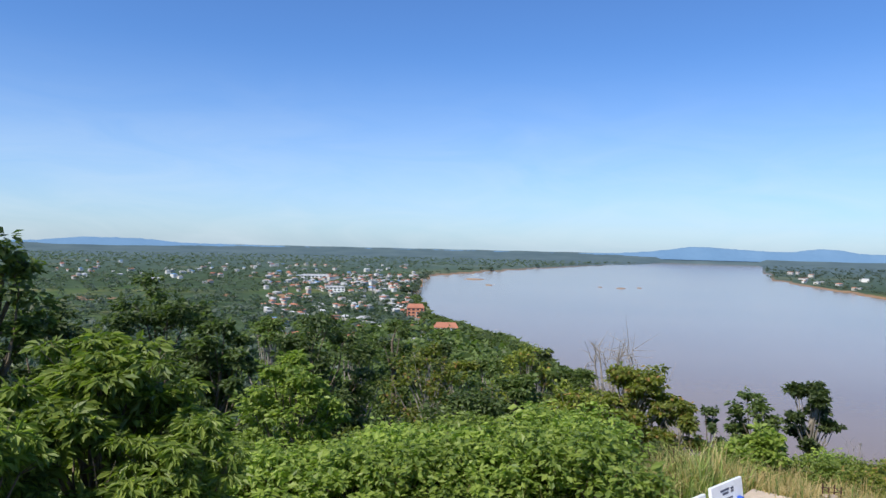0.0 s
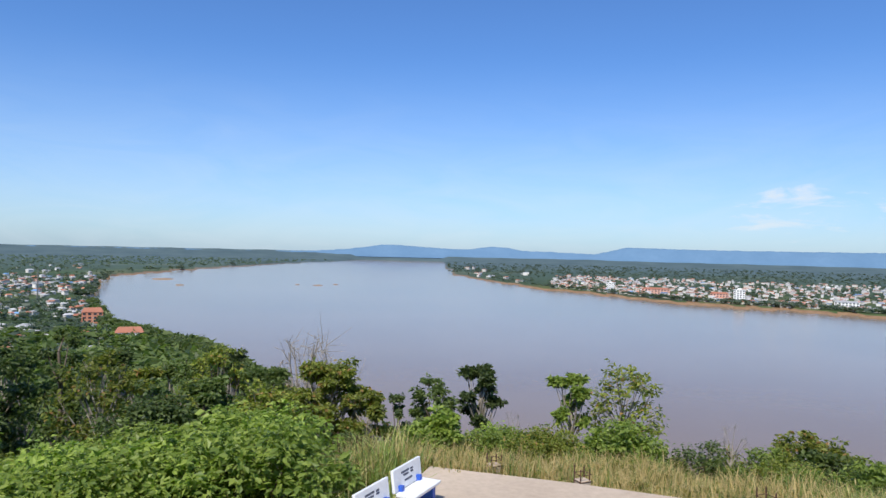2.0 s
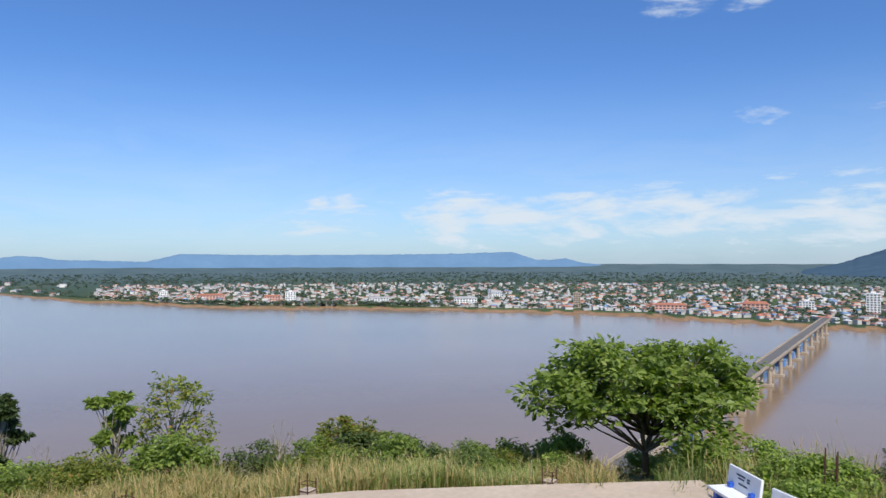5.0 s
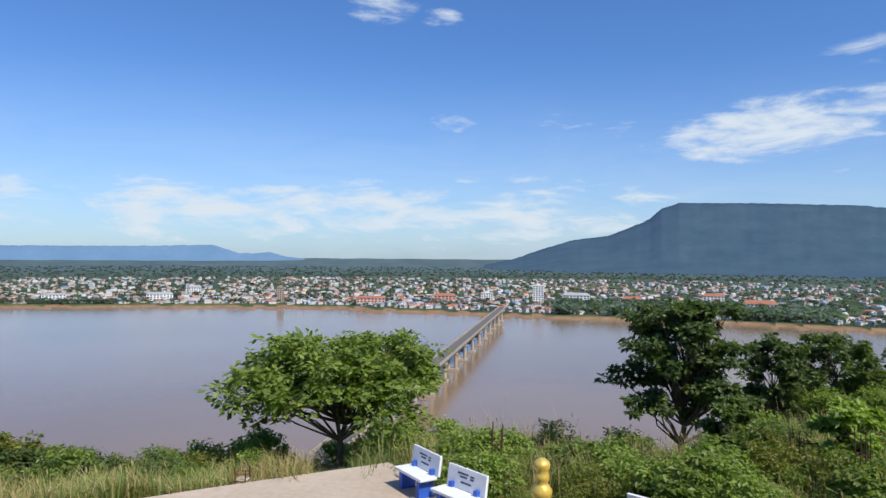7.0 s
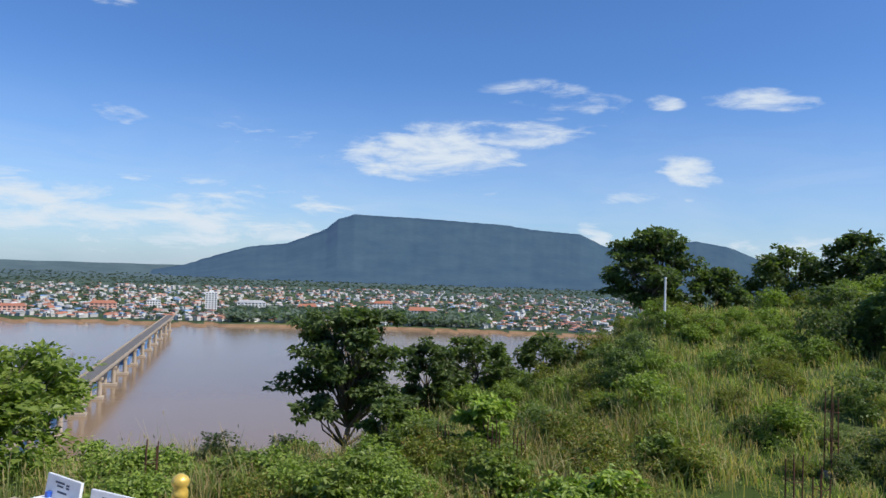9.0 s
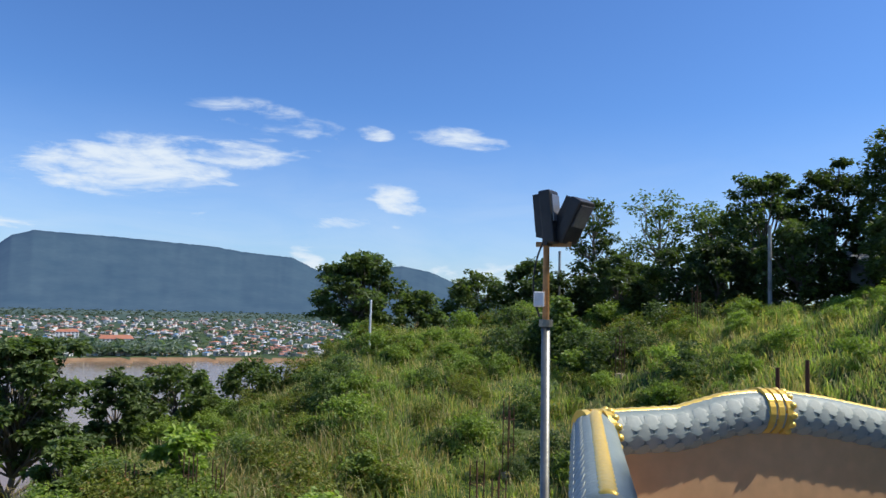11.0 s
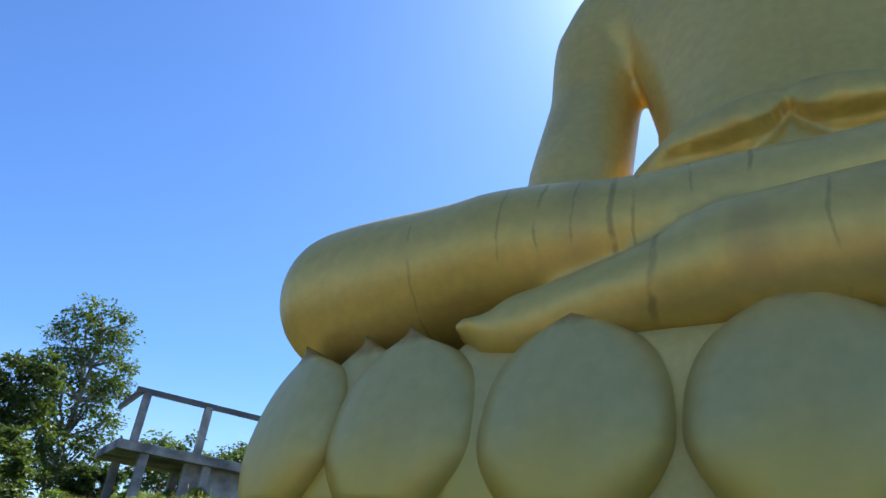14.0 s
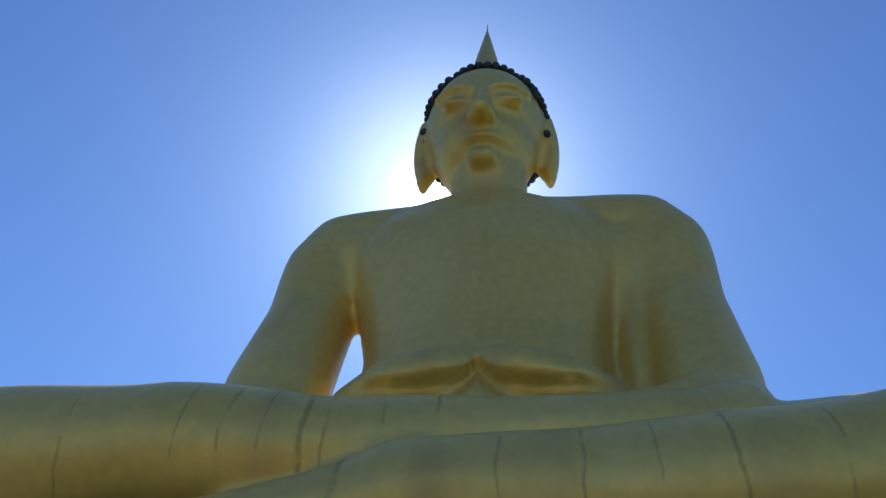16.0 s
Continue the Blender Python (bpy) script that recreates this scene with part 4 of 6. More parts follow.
                    segs.append((e.lerp(c, 0.3), g, br * 0.14, br * 0.04))
        cents.append(c), rads.append(cr)
    tv, tf = tubes(segs, 6)
    t_me = mesh_from(name + "_trunk", tv, tf, wood, True)
    if per == 0:
        return t_me, None
    sub_c, sub_r = [], []
    for c, r in zip(cents, rads):
        for _ in range(4):
            e = c + Vector(rnd.randn(3).clip(-1.1, 1.1)) * r * 0.55
            sub_c.append((e.x, e.y, max(0.1, e.z))), sub_r.append(r * rnd.uniform(0.4, 0.8))
    V, F = leaf_cloud(rnd, sub_c, sub_r, max(3, per // 4), size, droop, aspect, 0.36 if shape in ("umbrella", "tiers") else 0.62)
    return t_me, mesh_from(name + "_crown", V, F, leaf)


def plant(name, az, d, meshes, label, category, turn=0.0, scale=1.0, group="", z=None, crown="crown"):
    p = bearing(az, d)
    p.z = (ground_at(az, d) if z is None else z) - 0.05
    root = thing(name, Matrix.Translation(p) @ Matrix.Rotation(turn, 4, "Z") @ Matrix.Scale(scale, 4), label, category, group)
    part("trunk", meshes[0], None, root)
    if meshes[1]:
        part(crown, meshes[1], None, root)
    return root


def tree(az, d, top_el, width_deg, leaf, label, shape="round", base=0.3, n=26, per=150, seed=1, wood=None, size=0.16, name="tree", droop=0.3, lean=0.0, aspect=1.7, drop=0.0):
    g = ground_at(az, d) - drop
    h = EYE_Z + d * math.tan(top_el * DEG) - g
    w = 2 * d * math.tan(width_deg * 0.5 * DEG)
    ms = tree_meshes(name, h, w, base, leaf, n, per, seed, wood or M_BARK, shape, droop, size, lean, aspect)
    return plant(name, az, d, ms, label, "tree" if name.endswith("tree") else "shrub", z=g)


# hillside in front, from the feathery tree by the terrace round to the river bank
tree(31.5, 17, 0.7, 7, L_DARK, "tall dark tree with sparse upper leaves", "column", 0.35, 24, 160, 11, size=0.2)
tree(25.5, 10.5, -7.6, 20, L_BRIGHT, "broad feathery tree with drooping compound leaves", "umbrella", 0.25, 46, 340, 12, size=0.19, droop=0.7, aspect=2.6)
tree(33, 9, -9.8, 14, L_BRIGHT, "broad feathery tree with drooping compound leaves", "umbrella", 0.25, 36, 300, 112, size=0.16, droop=0.9, aspect=3.2)
tree(20, 9.5, -12.4, 14, L_BRIGHT, "feathery young tree with drooping compound leaves", "umbrella", 0.2, 32, 280, 113, size=0.15, droop=0.9, aspect=3.2)
tree(21.5, 26, -3.0, 12.5, L_DARK, "dense dark round-crowned tree on the slope", "round", 0.1, 46, 300, 13, size=0.2)
tree(28.5, 24, -3.9, 8, L_DARK, "dense dark green tree on the slope", "round", 0.1, 30, 220, 14, size=0.2)
tree(17.3, 24, -5.4, 7, L_DARK, "dense dark green tree on the slope", "round", 0.1, 30, 220, 114, size=0.2)
tree(9.6, 28, -5.5, 9, L_DARK, "dense green tree on the slope", "round", 0.15, 40, 240, 15, size=0.2)
tree(11.5, 19, -8.4, 8.5, L_BRIGHT, "low bright green bushy tree", "round", 0.1, 34, 240, 16, size=0.16)
tree(3.8, 33, -5.6, 4.0, L_MID, "slim green tree on the slope", "column", 0.2, 20, 150, 17, size=0.2)
tree(1.2, 24, -7.6, 6.5, L_OLIVE, "thin half-bare tree with yellowing leaves", "round", 0.3, 30, 70, 18, M_PALEBARK, size=0.16)
tree(-2.6, 21, -10.2, 7.5, L_DARK, "dark green bush on the slope", "shrub", 0.1, 30, 200, 19, size=0.15)
tree(-7.0, 34, -7.6, 6.0, L_OLIVE, "yellowish tree on the slope", "round", 0.2, 32, 130, 20, size=0.2)
tree(-9.6, 36, -8.4, 3.2, L_DARK, "small dark green tree on the slope", "round", 0.2, 20, 140, 21, size=0.2)
tree(-13.8, 38, -6.5, 7.0, L_DRY, "bare dead tree with fine branches", "bare", 0.45, 30, 0, 22, M_PALEBARK)
tree(-15.4, 26, -8.6, 10.5, L_OLIVE, "layered yellow-green tree with an open crown", "tiers", 0.2, 64, 130, 23, M_PALEBARK, size=0.17)
tree(-10.5, 24, -10.6, 6.0, L_OLIVE, "yellow-green scrubby tree on the slope", "round", 0.2, 28, 110, 24, M_PALEBARK, size=0.16)
tree(-20.8, 33, -11.0, 2.0, L_DARK, "small tree far down the slope", "round", 0.2, 12, 110, 124, size=0.2)
tree(-23.8, 27, -10.0, 4.2, L_MID, "green bushy tree on the slope edge", "round", 0.15, 24, 150, 25, size=0.17)
tree(-27.4, 27, -8.4, 4.8, L_DARK, "dark upright tree with open branching", "tiers", 0.3, 40, 120, 26, M_PALEBARK, size=0.17)
tree(-24.2, 21.5, -12.4, 4.8, L_BRIGHT, "bright green leafy bush on the slope", "shrub", 0.1, 26, 220, 27, size=0.19)
tree(-34.6, 26, -8.8, 4.4, L_BRIGHT, "slim tree with open leafy tiers", "tiers", 0.3, 30, 90, 28, M_PALEBARK, size=0.19)
tree(-38.6, 27, -8.1, 6.4, L_OLIVE, "half-bare tree with reddish dry leaves", "round", 0.3, 32, 60, 29, M_PALEBARK, size=0.17)
tree(-38.4, 23, -12.5, 7, L_BRIGHT, "bright green bush among the grass", "shrub", 0.1, 30, 170, 30, size=0.16)
tree(-46.3, 23, -11.9, 2.6, L_DRY, "leafless dead sapling on the slope", "bare", 0.3, 12, 0, 31, M_PALEBARK)
tree(-30.2, 24, -12.4, 2.6, L_DRY, "leafless dead shrub on the slope", "bare", 0.3, 12, 0, 32, M_PALEBARK)
tree(-51.8, 24, -12.4, 7.0, L_OLIVE, "flat-topped half-dry bush on the slope", "umbrella", 0.3, 26, 90, 33, M_PALEBARK, size=0.16)
tree(-52.5, 22.5, -13.6, 4.5, L_MID, "low green bush among the grass", "shrub", 0.1, 22, 170, 34, size=0.16)
tree(-74.6, 22, -6.5, 22.5, L_BRIGHT, "wide umbrella-crowned green tree beside the terrace", "tiers", 0.52, 84, 170, 35, size=0.21, droop=0.15)
tree(-101.3, 24, -2.6, 11.5, L_DARK, "large dark green tree with many boughs", "tiers", 0.2, 80, 190, 36, size=0.2)
tree(-107.6, 28, -5.4, 4.6, L_DARK, "dark green tree on the slope", "round", 0.15, 30, 200, 37, size=0.18)
tree(-111.5, 30, -5.2, 6.5, L_MID, "round green tree on the slope", "round", 0.15, 34, 200, 38, size=0.19)
tree(-117.0, 34, -4.9, 5, L_MID, "green tree at the slope's edge", "round", 0.25, 24, 150, 39, size=0.2)
tree(-125.0, 44, 4.2, 9.5, L_DARK, "tall dark tree standing on the ridge", "tiers", 0.1, 84, 200, 40, size=0.25)
tree(-129.6, 46, 1.2, 4.2, L_DARK, "dark tree standing on the ridge", "round", 0.04, 32, 180, 41, size=0.26)
tree(-134.3, 52, 2.6, 6.2, L_MID, "green tree behind the ridge", "round", 0.04, 42, 170, 42, size=0.28)
tree(-138.6, 50, 3.7, 4.6, L_DARK, "green tree behind the ridge", "round", 0.04, 36, 170, 43, size=0.28)
tree(-143.4, 40, 8.6, 4.6, L_DARK, "tall slender tree with open tiers of leaves", "column", 0.15, 34, 130, 44, M_PALEBARK, size=0.22)
tree(-148.3, 42, 8.9, 5.4, L_MID, "tall slender tree with open tiers of leaves", "column", 0.2, 34, 110, 45, M_PALEBARK, size=0.22)
tree(-151.8, 42, 8.4, 5.0, L_MID, "tall slender tree with open tiers of leaves", "column", 0.2, 32, 110, 46, M_PALEBARK, size=0.22)
tree(-155.8, 36, 10.9, 6.4, L_DARK, "dense dark tree at the wood's edge", "round", 0.02, 46, 260, 47, size=0.2)
tree(-160.2, 36, 11.0, 6.4, L_DARK, "dense dark tree at the wood's edge", "round", 0.02, 46, 260, 48, size=0.2)
tree(-152.6, 34, 5.2, 5.5, L_DARK, "dark low tree at the wood's edge", "round", 0.02, 32, 220, 49, size=0.19)
tree(-164.6, 34, 13.7, 6.2, L_MID, "tall green tree at the wood's edge", "column", 0.06, 50, 230, 50, size=0.2)
tree(-168.3, 40, 17.8, 7.4, L_MID, "tallest grey-green tree with a feathery top", "column", 0.12, 56, 260, 51, M_PALEBARK, size=0.2)
tree(-164.5, 30, 8.0, 5.5, L_DARK, "dark low tree at the wood's edge", "round", 0.02, 30, 220, 52, size=0.19)
tree(-175.5, 46, 9.8, 7, L_MID, "green tree behind the concrete frame", "round", 0.2, 30, 170, 53, size=0.25)
tree(-181.0, 48, 10.4, 7, L_DARK, "dark green tree behind the concrete frame", "round", 0.2, 30, 170, 54, size=0.25)
tree(-146.0, 44, 4.0, 5, L_DARK, "dark tree at the wood's edge", "round", 0.05, 28, 170, 55, size=0.24)
tree(-140.6, 30, 0.9, 4.2, L_MID, "bushy green tree behind the lamp post", "shrub", 0.1, 26, 170, 56, size=0.2)
tree(-171.0, 36, 7.0, 4, L_DARK, "dark low tree at the wood's edge", "round", 0.02, 24, 200, 57, size=0.2)

tree(-18.6, 24, -11.0, 5.5, L_OLIVE, "yellow-green scrubby tree on the slope", "tiers", 0.15, 36, 110, 58, M_PALEBARK, size=0.15)
tree(-6.2, 22, -9.6, 6.0, L_MID, "green bushy tree on the slope", "tiers", 0.15, 40, 130, 59, size=0.16)
tree(-112.5, 19, -9.4, 6.0, L_BRIGHT, "fresh green young tree among the tall grass", "tiers", 0.1, 40, 110, 60, size=0.17)
tree(-104.5, 18.5, -9.8, 5.0, L_MID, "young leafy tree below the large one", "tiers", 0.1, 36, 110, 61, size=0.16)

for az_, d_, el_, w_, sd_ in ((-141.2, 38, 2.6, 5.0, 62), (-145.2, 37, 4.4, 5.0, 63), (-149.6, 36, 4.8, 6.0, 64), (-153.4, 38, 8.0, 6.0, 65), (-158.0, 33, 7.0, 6.5, 66)):
    tree(az_, d_, el_, w_, L_DARK, "dark dense low tree at the wood's edge", "round", 0.02, 36, 200, sd_, size=0.19)

for az_, d_, el_, w_, lf_, sd_ in ((6.6, 36, -6.7, 6.5, L_MID, 70), (0.4, 38, -7.0, 7.0, L_DARK, 71), (-4.6, 40, -7.9, 7.0, L_MID, 72), (-10.8, 30, -8.9, 6.5, L_MID, 73),
                                (-1.6, 30, -8.6, 6.0, L_OLIVE, 74), (-7.8, 44, -7.3, 5.5, L_DARK, 75), (13.5, 40, -5.0, 6.5, L_MID, 76)):
    tree(az_, d_, el_, w_, lf_, "leafy tree of the wooded front slope", "tiers", 0.1, 56, 120, sd_, M_PALEBARK, size=0.2)

# shrubs over the slopes: a few forms, many of each
SHRUBS = [(tree_meshes("shrub", 2.0, 2.6, 0.1, lf, 16, pr, 200 + i, M_BARK, "shrub", dr, sz), lb) for i, (lf, pr, dr, sz, lb) in enumerate((
    (L_BRIGHT, 150, 0.3, 0.15, "fresh green leafy shrub on the slope"), (L_MID, 150, 0.4, 0.14, "green leafy shrub on the slope"),
    (L_OLIVE, 120, 0.3, 0.13, "yellowish scrub bush on the slope"), (L_DARK, 150, 0.3, 0.14, "dark green scrub bush on the slope"),
    (L_BRIGHT, 180, 0.6, 0.2, "large-leaved green shrub on the slope")))]
rnd = random.Random(5)


def scatter(n, az0, az1, d0, d1, kinds, s0, s1, group):
    for _ in range(n):
        az, d = rnd.uniform(az0, az1), math.sqrt(rnd.uniform(d0 * d0, d1 * d1))
        ms, lb = SHRUBS[rnd.choice(kinds)]
        plant("shrub", az, d, ms, lb, "shrub", rnd.uniform(0, 6.28), rnd.uniform(s0, s1), group)


def scatter_stuff(n, az0, az1, d0, d1, kinds, s0, s1, label):
    """Small scrub that nobody could count, joined by kind into one mesh."""
    pile = {}
    for _ in range(n):
        az, d = rnd.uniform(az0, az1), math.sqrt(rnd.uniform(d0 * d0, d1 * d1))
        k = rnd.choice(kinds)
        p, s, t = bearing(az, d), rnd.uniform(s0, s1), rnd.uniform(0, 6.28)
        me = SHRUBS[k][0][1]
        co = np.empty(len(me.vertices) * 3)
        me.vertices.foreach_get("co", co)
        co = co.reshape(-1, 3) * s
        co = co @ np.array([[math.cos(t), math.sin(t), 0], [-math.sin(t), math.cos(t), 0], [0, 0, 1]]) + np.array([p.x, p.y, ground_at(az, d) - 0.05])
        fi = np.empty(len(me.polygons) * 3, dtype=int)
        me.polygons.foreach_get("vertices", fi)
        pile.setdefault(k, []).append((co, fi.reshape(-1, 3)))
    for k, parts in pile.items():
        off, V, F = 0, [], []
        for co, fi in parts:
            V.append(co), F.append(fi + off)
            off += len(co)
        mt = SHRUBS[k][0][1].materials[0]
        tagged(new("scrub", mesh_from("scrub", np.concatenate(V), np.concatenate(F), mt)), label, "scrub", kind="stuff")


scatter(46, -12, 17, 13.4, 19, (0, 0, 0, 4), 0.75, 1.1, "vine-covered bank")
scatter(40, -20, 32, 19, 36, (0, 2, 2, 1), 0.9, 1.6, "scrub on the front slope")
scatter(16, -66, -18, 20, 30, (0, 1, 2, 2), 0.5, 0.9, "scrub along the terrace edge")
scatter(22, -84, -64, 19, 27, (0, 0, 1), 0.45, 0.8, "scrub under the umbrella tree")
scatter(30, -128, -90, 16.5, 30, (0, 1, 3, 0), 0.4, 0.8, "scrub on the side slope")
scatter_stuff(150, -155, -106, 17, 42, (0, 0, 1, 2, 3), 0.3, 0.8, "green scrub below the grassy ridge")
scatter_stuff(130, -178, -142, 14, 34, (0, 0, 1, 2), 0.16, 0.45, "low weeds and scrub beside the steps")
scatter_stuff(26, 6, 34, 38, 80, (1, 3, 2), 2.0, 3.2, "tall scrub on the front slope")
scatter_stuff(46, -14, 10, 38, 150, (1, 3, 2), 1.6, 3.2, "tall scrub on the front slope")
scatter_stuff(90, -66, -16, 20, 26, (0, 1, 2, 2, 0), 0.3, 0.75, "low scrub along the terrace edge")
scatter_stuff(46, -128, -84, 14, 18.5, (0, 0, 4, 2), 0.35, 0.75, "bright weeds below the terrace")
scatter(28, -150, -112, 15.5, 27, (2, 2, 0, 4), 0.3, 0.62, "leafy shrubs among the ridge grass")
scatter(12, -149, -133, 26, 34, (1, 3), 0.6, 0.95, "dark bushes on the ridge")
for az, d, s in ((-118, 14.2, 0.75), (-122.5, 14.6, 0.8), (-115, 16, 0.6)):
    plant("shrub", az, d, SHRUBS[4][0], "large-leaved green shrub beside the grass", "shrub", az, s)


def grass(name, n, az0, az1, d0, d1, h0, h1, leaf, label, seed, width=0.022, plume=0.0, tufts=10):
    """Tall grass: bent blades in tufts; some carry a seed plume."""
    r = np.random.RandomState(seed)
    nt_ = n // tufts
    az, d = r.uniform(az0, az1, nt_), np.sqrt(r.uniform(d0 * d0, d1 * d1, nt_))
    tx, ty = -np.sin(az * DEG) * d, np.cos(az * DEG) * d
    x, y = np.repeat(tx, tufts) + r.randn(nt_ * tufts) * 0.2, np.repeat(ty, tufts) + r.randn(nt_ * tufts) * 0.2
    n = len(x)
    z = land(x, y) - 0.03
    tall = np.repeat(r.uniform(0.6, 1.1, nt_) * (0.85 + 0.45 * wave_noise(tx, ty, 0.9) + 0.3 * wave_noise(ty, tx, 2.3)).clip(0.25, 2), tufts)
    h = r.uniform(h0, h1, n) * tall
    a = r.uniform(0, 2 * math.pi, n)
    bend = r.uniform(0.15, 1.0, n) * h
    dx, dy = np.cos(a), np.sin(a)
    w = width * r.uniform(0.7, 1.4, n)
    P = np.stack([x, y, z], -1)
    S = np.stack([-dy * w, dx * w, np.zeros(n)], -1)
    mid = P + np.stack([dx * bend * 0.3, dy * bend * 0.3, h * 0.6], -1)
    tip = P + np.stack([dx * bend, dy * bend, h * np.where(bend > 0.5 * h, 0.8, 1.0)], -1)
    V = np.stack([P - S, P + S, mid + S * 0.7, mid - S * 0.7, tip], 1).reshape(-1, 3)
    k = np.arange(n)[:, None] * 5
    F = np.concatenate([k + [0, 1, 2], k + [0, 2, 3], k + [3, 2, 4]], 0)
    if plume:
        pick = np.nonzero(r.rand(n) < plume)[0]
        q, m = tip[pick], len(pick)
        dd = np.stack([dx[pick] * 0.4, dy[pick] * 0.4, np.ones(m)], -1) * 0.15
        ss = np.stack([-dy[pick], dx[pick], np.zeros(m)], -1) * 0.014
        V2 = np.stack([q - dd * 0.2, q + dd * 0.4 + ss, q + dd, q + dd * 0.4 - ss], 1).reshape(-1, 3)
        k2 = np.arange(m)[:, None] * 4
        me2 = mesh_from(name + "_plumes", V2, np.concatenate([k2 + [0, 1, 2], k2 + [0, 2, 3]], 0), L_STRAW)
        tagged(new("grass_plumes", me2), "pale dry seed plumes of tall grass", "grass", kind="stuff")
    tagged(new(name, mesh_from(name, V, F, leaf)), label, "grass", kind="stuff")


grass("grass", 42000, -72, -14, 16.2, 23, 0.35, 0.85, L_STRAW, "dry golden grass along the terrace edge", 1, 0.012)
grass("grass", 8000, -72, -20, 16.3, 22, 0.2, 0.5, L_GRASS, "green grass among the dry grass", 2, 0.012)
grass("grass", 12000, -66, -54, 16.4, 21, 0.4, 0.9, L_GRASS, "tall feathery green grass", 3, 0.012, 0.02)
grass("grass", 22000, -128, -76, 16, 30, 0.4, 1.1, L_GRASS, "tall green grass and weeds on the slope", 4, 0.014, 0.05)
grass("grass", 50000, -160, -108, 18, 44, 0.25, 0.65, L_GRASS, "green grass covering the ridge", 5, 0.018, 0.03, 16)
grass("grass", 52000, -182, -148, 13, 38, 0.15, 0.42, L_GRASS, "sunlit grass on the rising slope", 6, 0.013, 0.008, 16)
grass("grass", 14000, -180, -150, 14, 32, 0.2, 0.5, L_STRAW, "dry seeding grass on the slope", 7, 0.007, 0.05, 12)
grass("grass", 22000, -158, -112, 17, 40, 0.3, 0.75, L_STRAW, "dry seeding grass over the ridge", 10, 0.008, 0.06, 12)
grass("grass", 9000, -126, -80, 15, 24, 0.6, 1.3, L_STRAW, "tall pale reed grass on the slope", 11, 0.008, 0.1, 9)
grass("grass", 12000, -22, 12, 12.6, 17.5, 0.5, 1.1, L_GRASS, "tall green grass by the terrace", 8, 0.014)
grass("grass", 5000, -19, -4, 15, 18.5, 0.6, 1.1, L_STRAW, "dry reeds by the terrace", 9, 0.011)


# ---- river plain: far woods, town, bridge ----
def far_woods(name, n, az0, az1, d0, d1, h0, h1, leaf, label, seed, bank=None):
    """Distant tree crowns as clusters of leafy facets on the plain."""
    r = np.random.RandomState(seed)
    az = r.uniform(az0, az1, n)
    d = np.exp(r.uniform(math.log(d0), math.log(d1), n))
    if bank is not None:
        d = np.interp(az, RAZ, RFAR if bank == "far" else RNEAR) * 1.0 + (1 if bank == "far" else -1) * (16 + np.abs(r.randn(n)) * 22)
    x, y = -np.sin(az * DEG) * d, np.cos(az * DEG) * d
    near, far = np.interp(az, RAZ, RNEAR), np.interp(az, RAZ, RFAR)
    ok = (d < near - 8) | (d > far * 1.02 + 12)
    x, y, d = x[ok], y[ok], d[ok]
    z = land(x, y)
    n = len(x)
    h = r.uniform(h0, h1, n)
    per = 20
    c = np.repeat(np.stack([x, y, z + h * 0.5], -1), per, 0)
    hh = np.repeat(h, per)
    u = r.randn(n * per, 3)
    u /= np.linalg.norm(u, axis=1, keepdims=True)
    u[:, 2] = np.abs(u[:, 2]) - 0.25
    p = c + u * hh[:, None] * np.array([0.6, 0.6, 0.42])
    s = hh[:, None] * np.array([0.26, 0.26, 0.15])
    t1, t2 = r.randn(n * per, 3), r.randn(n * per, 3)
    V = np.stack([p + t1 * s, p + t2 * s, p - (t1 + t2) * s * 0.6], 1).reshape(-1, 3)
    F = np.arange(len(V)).reshape(-1, 3)
    tagged(new(name, mesh_from(name, V, F, leaf)), label, "trees", kind="stuff")


# leaf colours made paler and greyer to carry the haze of distance
L_FARHAZE = leaf_mat("hazed_distant_woods", (0.075, 0.105, 0.08), (0.135, 0.17, 0.125))
far_woods("far_trees", 3800, -150, -22, 900, 2600, 5, 9, L_FARHAZE, "distant trees among the houses of the town", 1)
far_woods("far_trees", 700, -112, -92, 900, 1100, 9, 16, L_FARHAZE, "dense riverside trees across the water", 2)
far_woods("far_trees", 900, -60, -24, 900, 1300, 5, 9, L_FARHAZE, "row of trees on the far bank", 3, "far")
far_woods("far_trees", 1300, -12, 2.2, 500, 1300, 5, 10, L_MID, "belt of trees along the near bank", 4, "near")
far_woods("far_trees", 3200, 1, 40, 350, 2600, 4, 9, L_FARHAZE, "distant trees over the plain", 5)
far_woods("far_trees", 800, -22, 3, 2000, 3600, 8, 14, L_FARHAZE, "tree line along the distant bank", 6, "far")
far_woods("far_trees", 2600, -24, 40, 2600, 4100, 5, 9, L_FARHAZE, "distant woods towards the horizon", 7)
far_woods("far_trees", 4200, -135, -24, 2400, 4200, 5, 9, L_FARHAZE, "distant woods towards the horizon", 8)
far_woods("far_trees", 1500, -9, 12, 200, 640, 5, 11, L_MID, "trees at the foot of the hill", 10)

M_TOWNWALL = mat("town_walls", (0.48, 0.45, 0.41), (0.62, 0.59, 0.54), 0.02, 0.8, bump=0, spread=0.3, per="island")
M_ROOFRED = mat("tiled_roofs", (0.36, 0.13, 0.075), (0.46, 0.20, 0.12), 0.05, 0.8, bump=0, spread=0.4, per="island")
M_ROOFPALE = mat("sheet_metal_roofs", (0.38, 0.375, 0.37), (0.52, 0.515, 0.5), 0.05, 0.5, bump=0, spread=0.4, per="island")
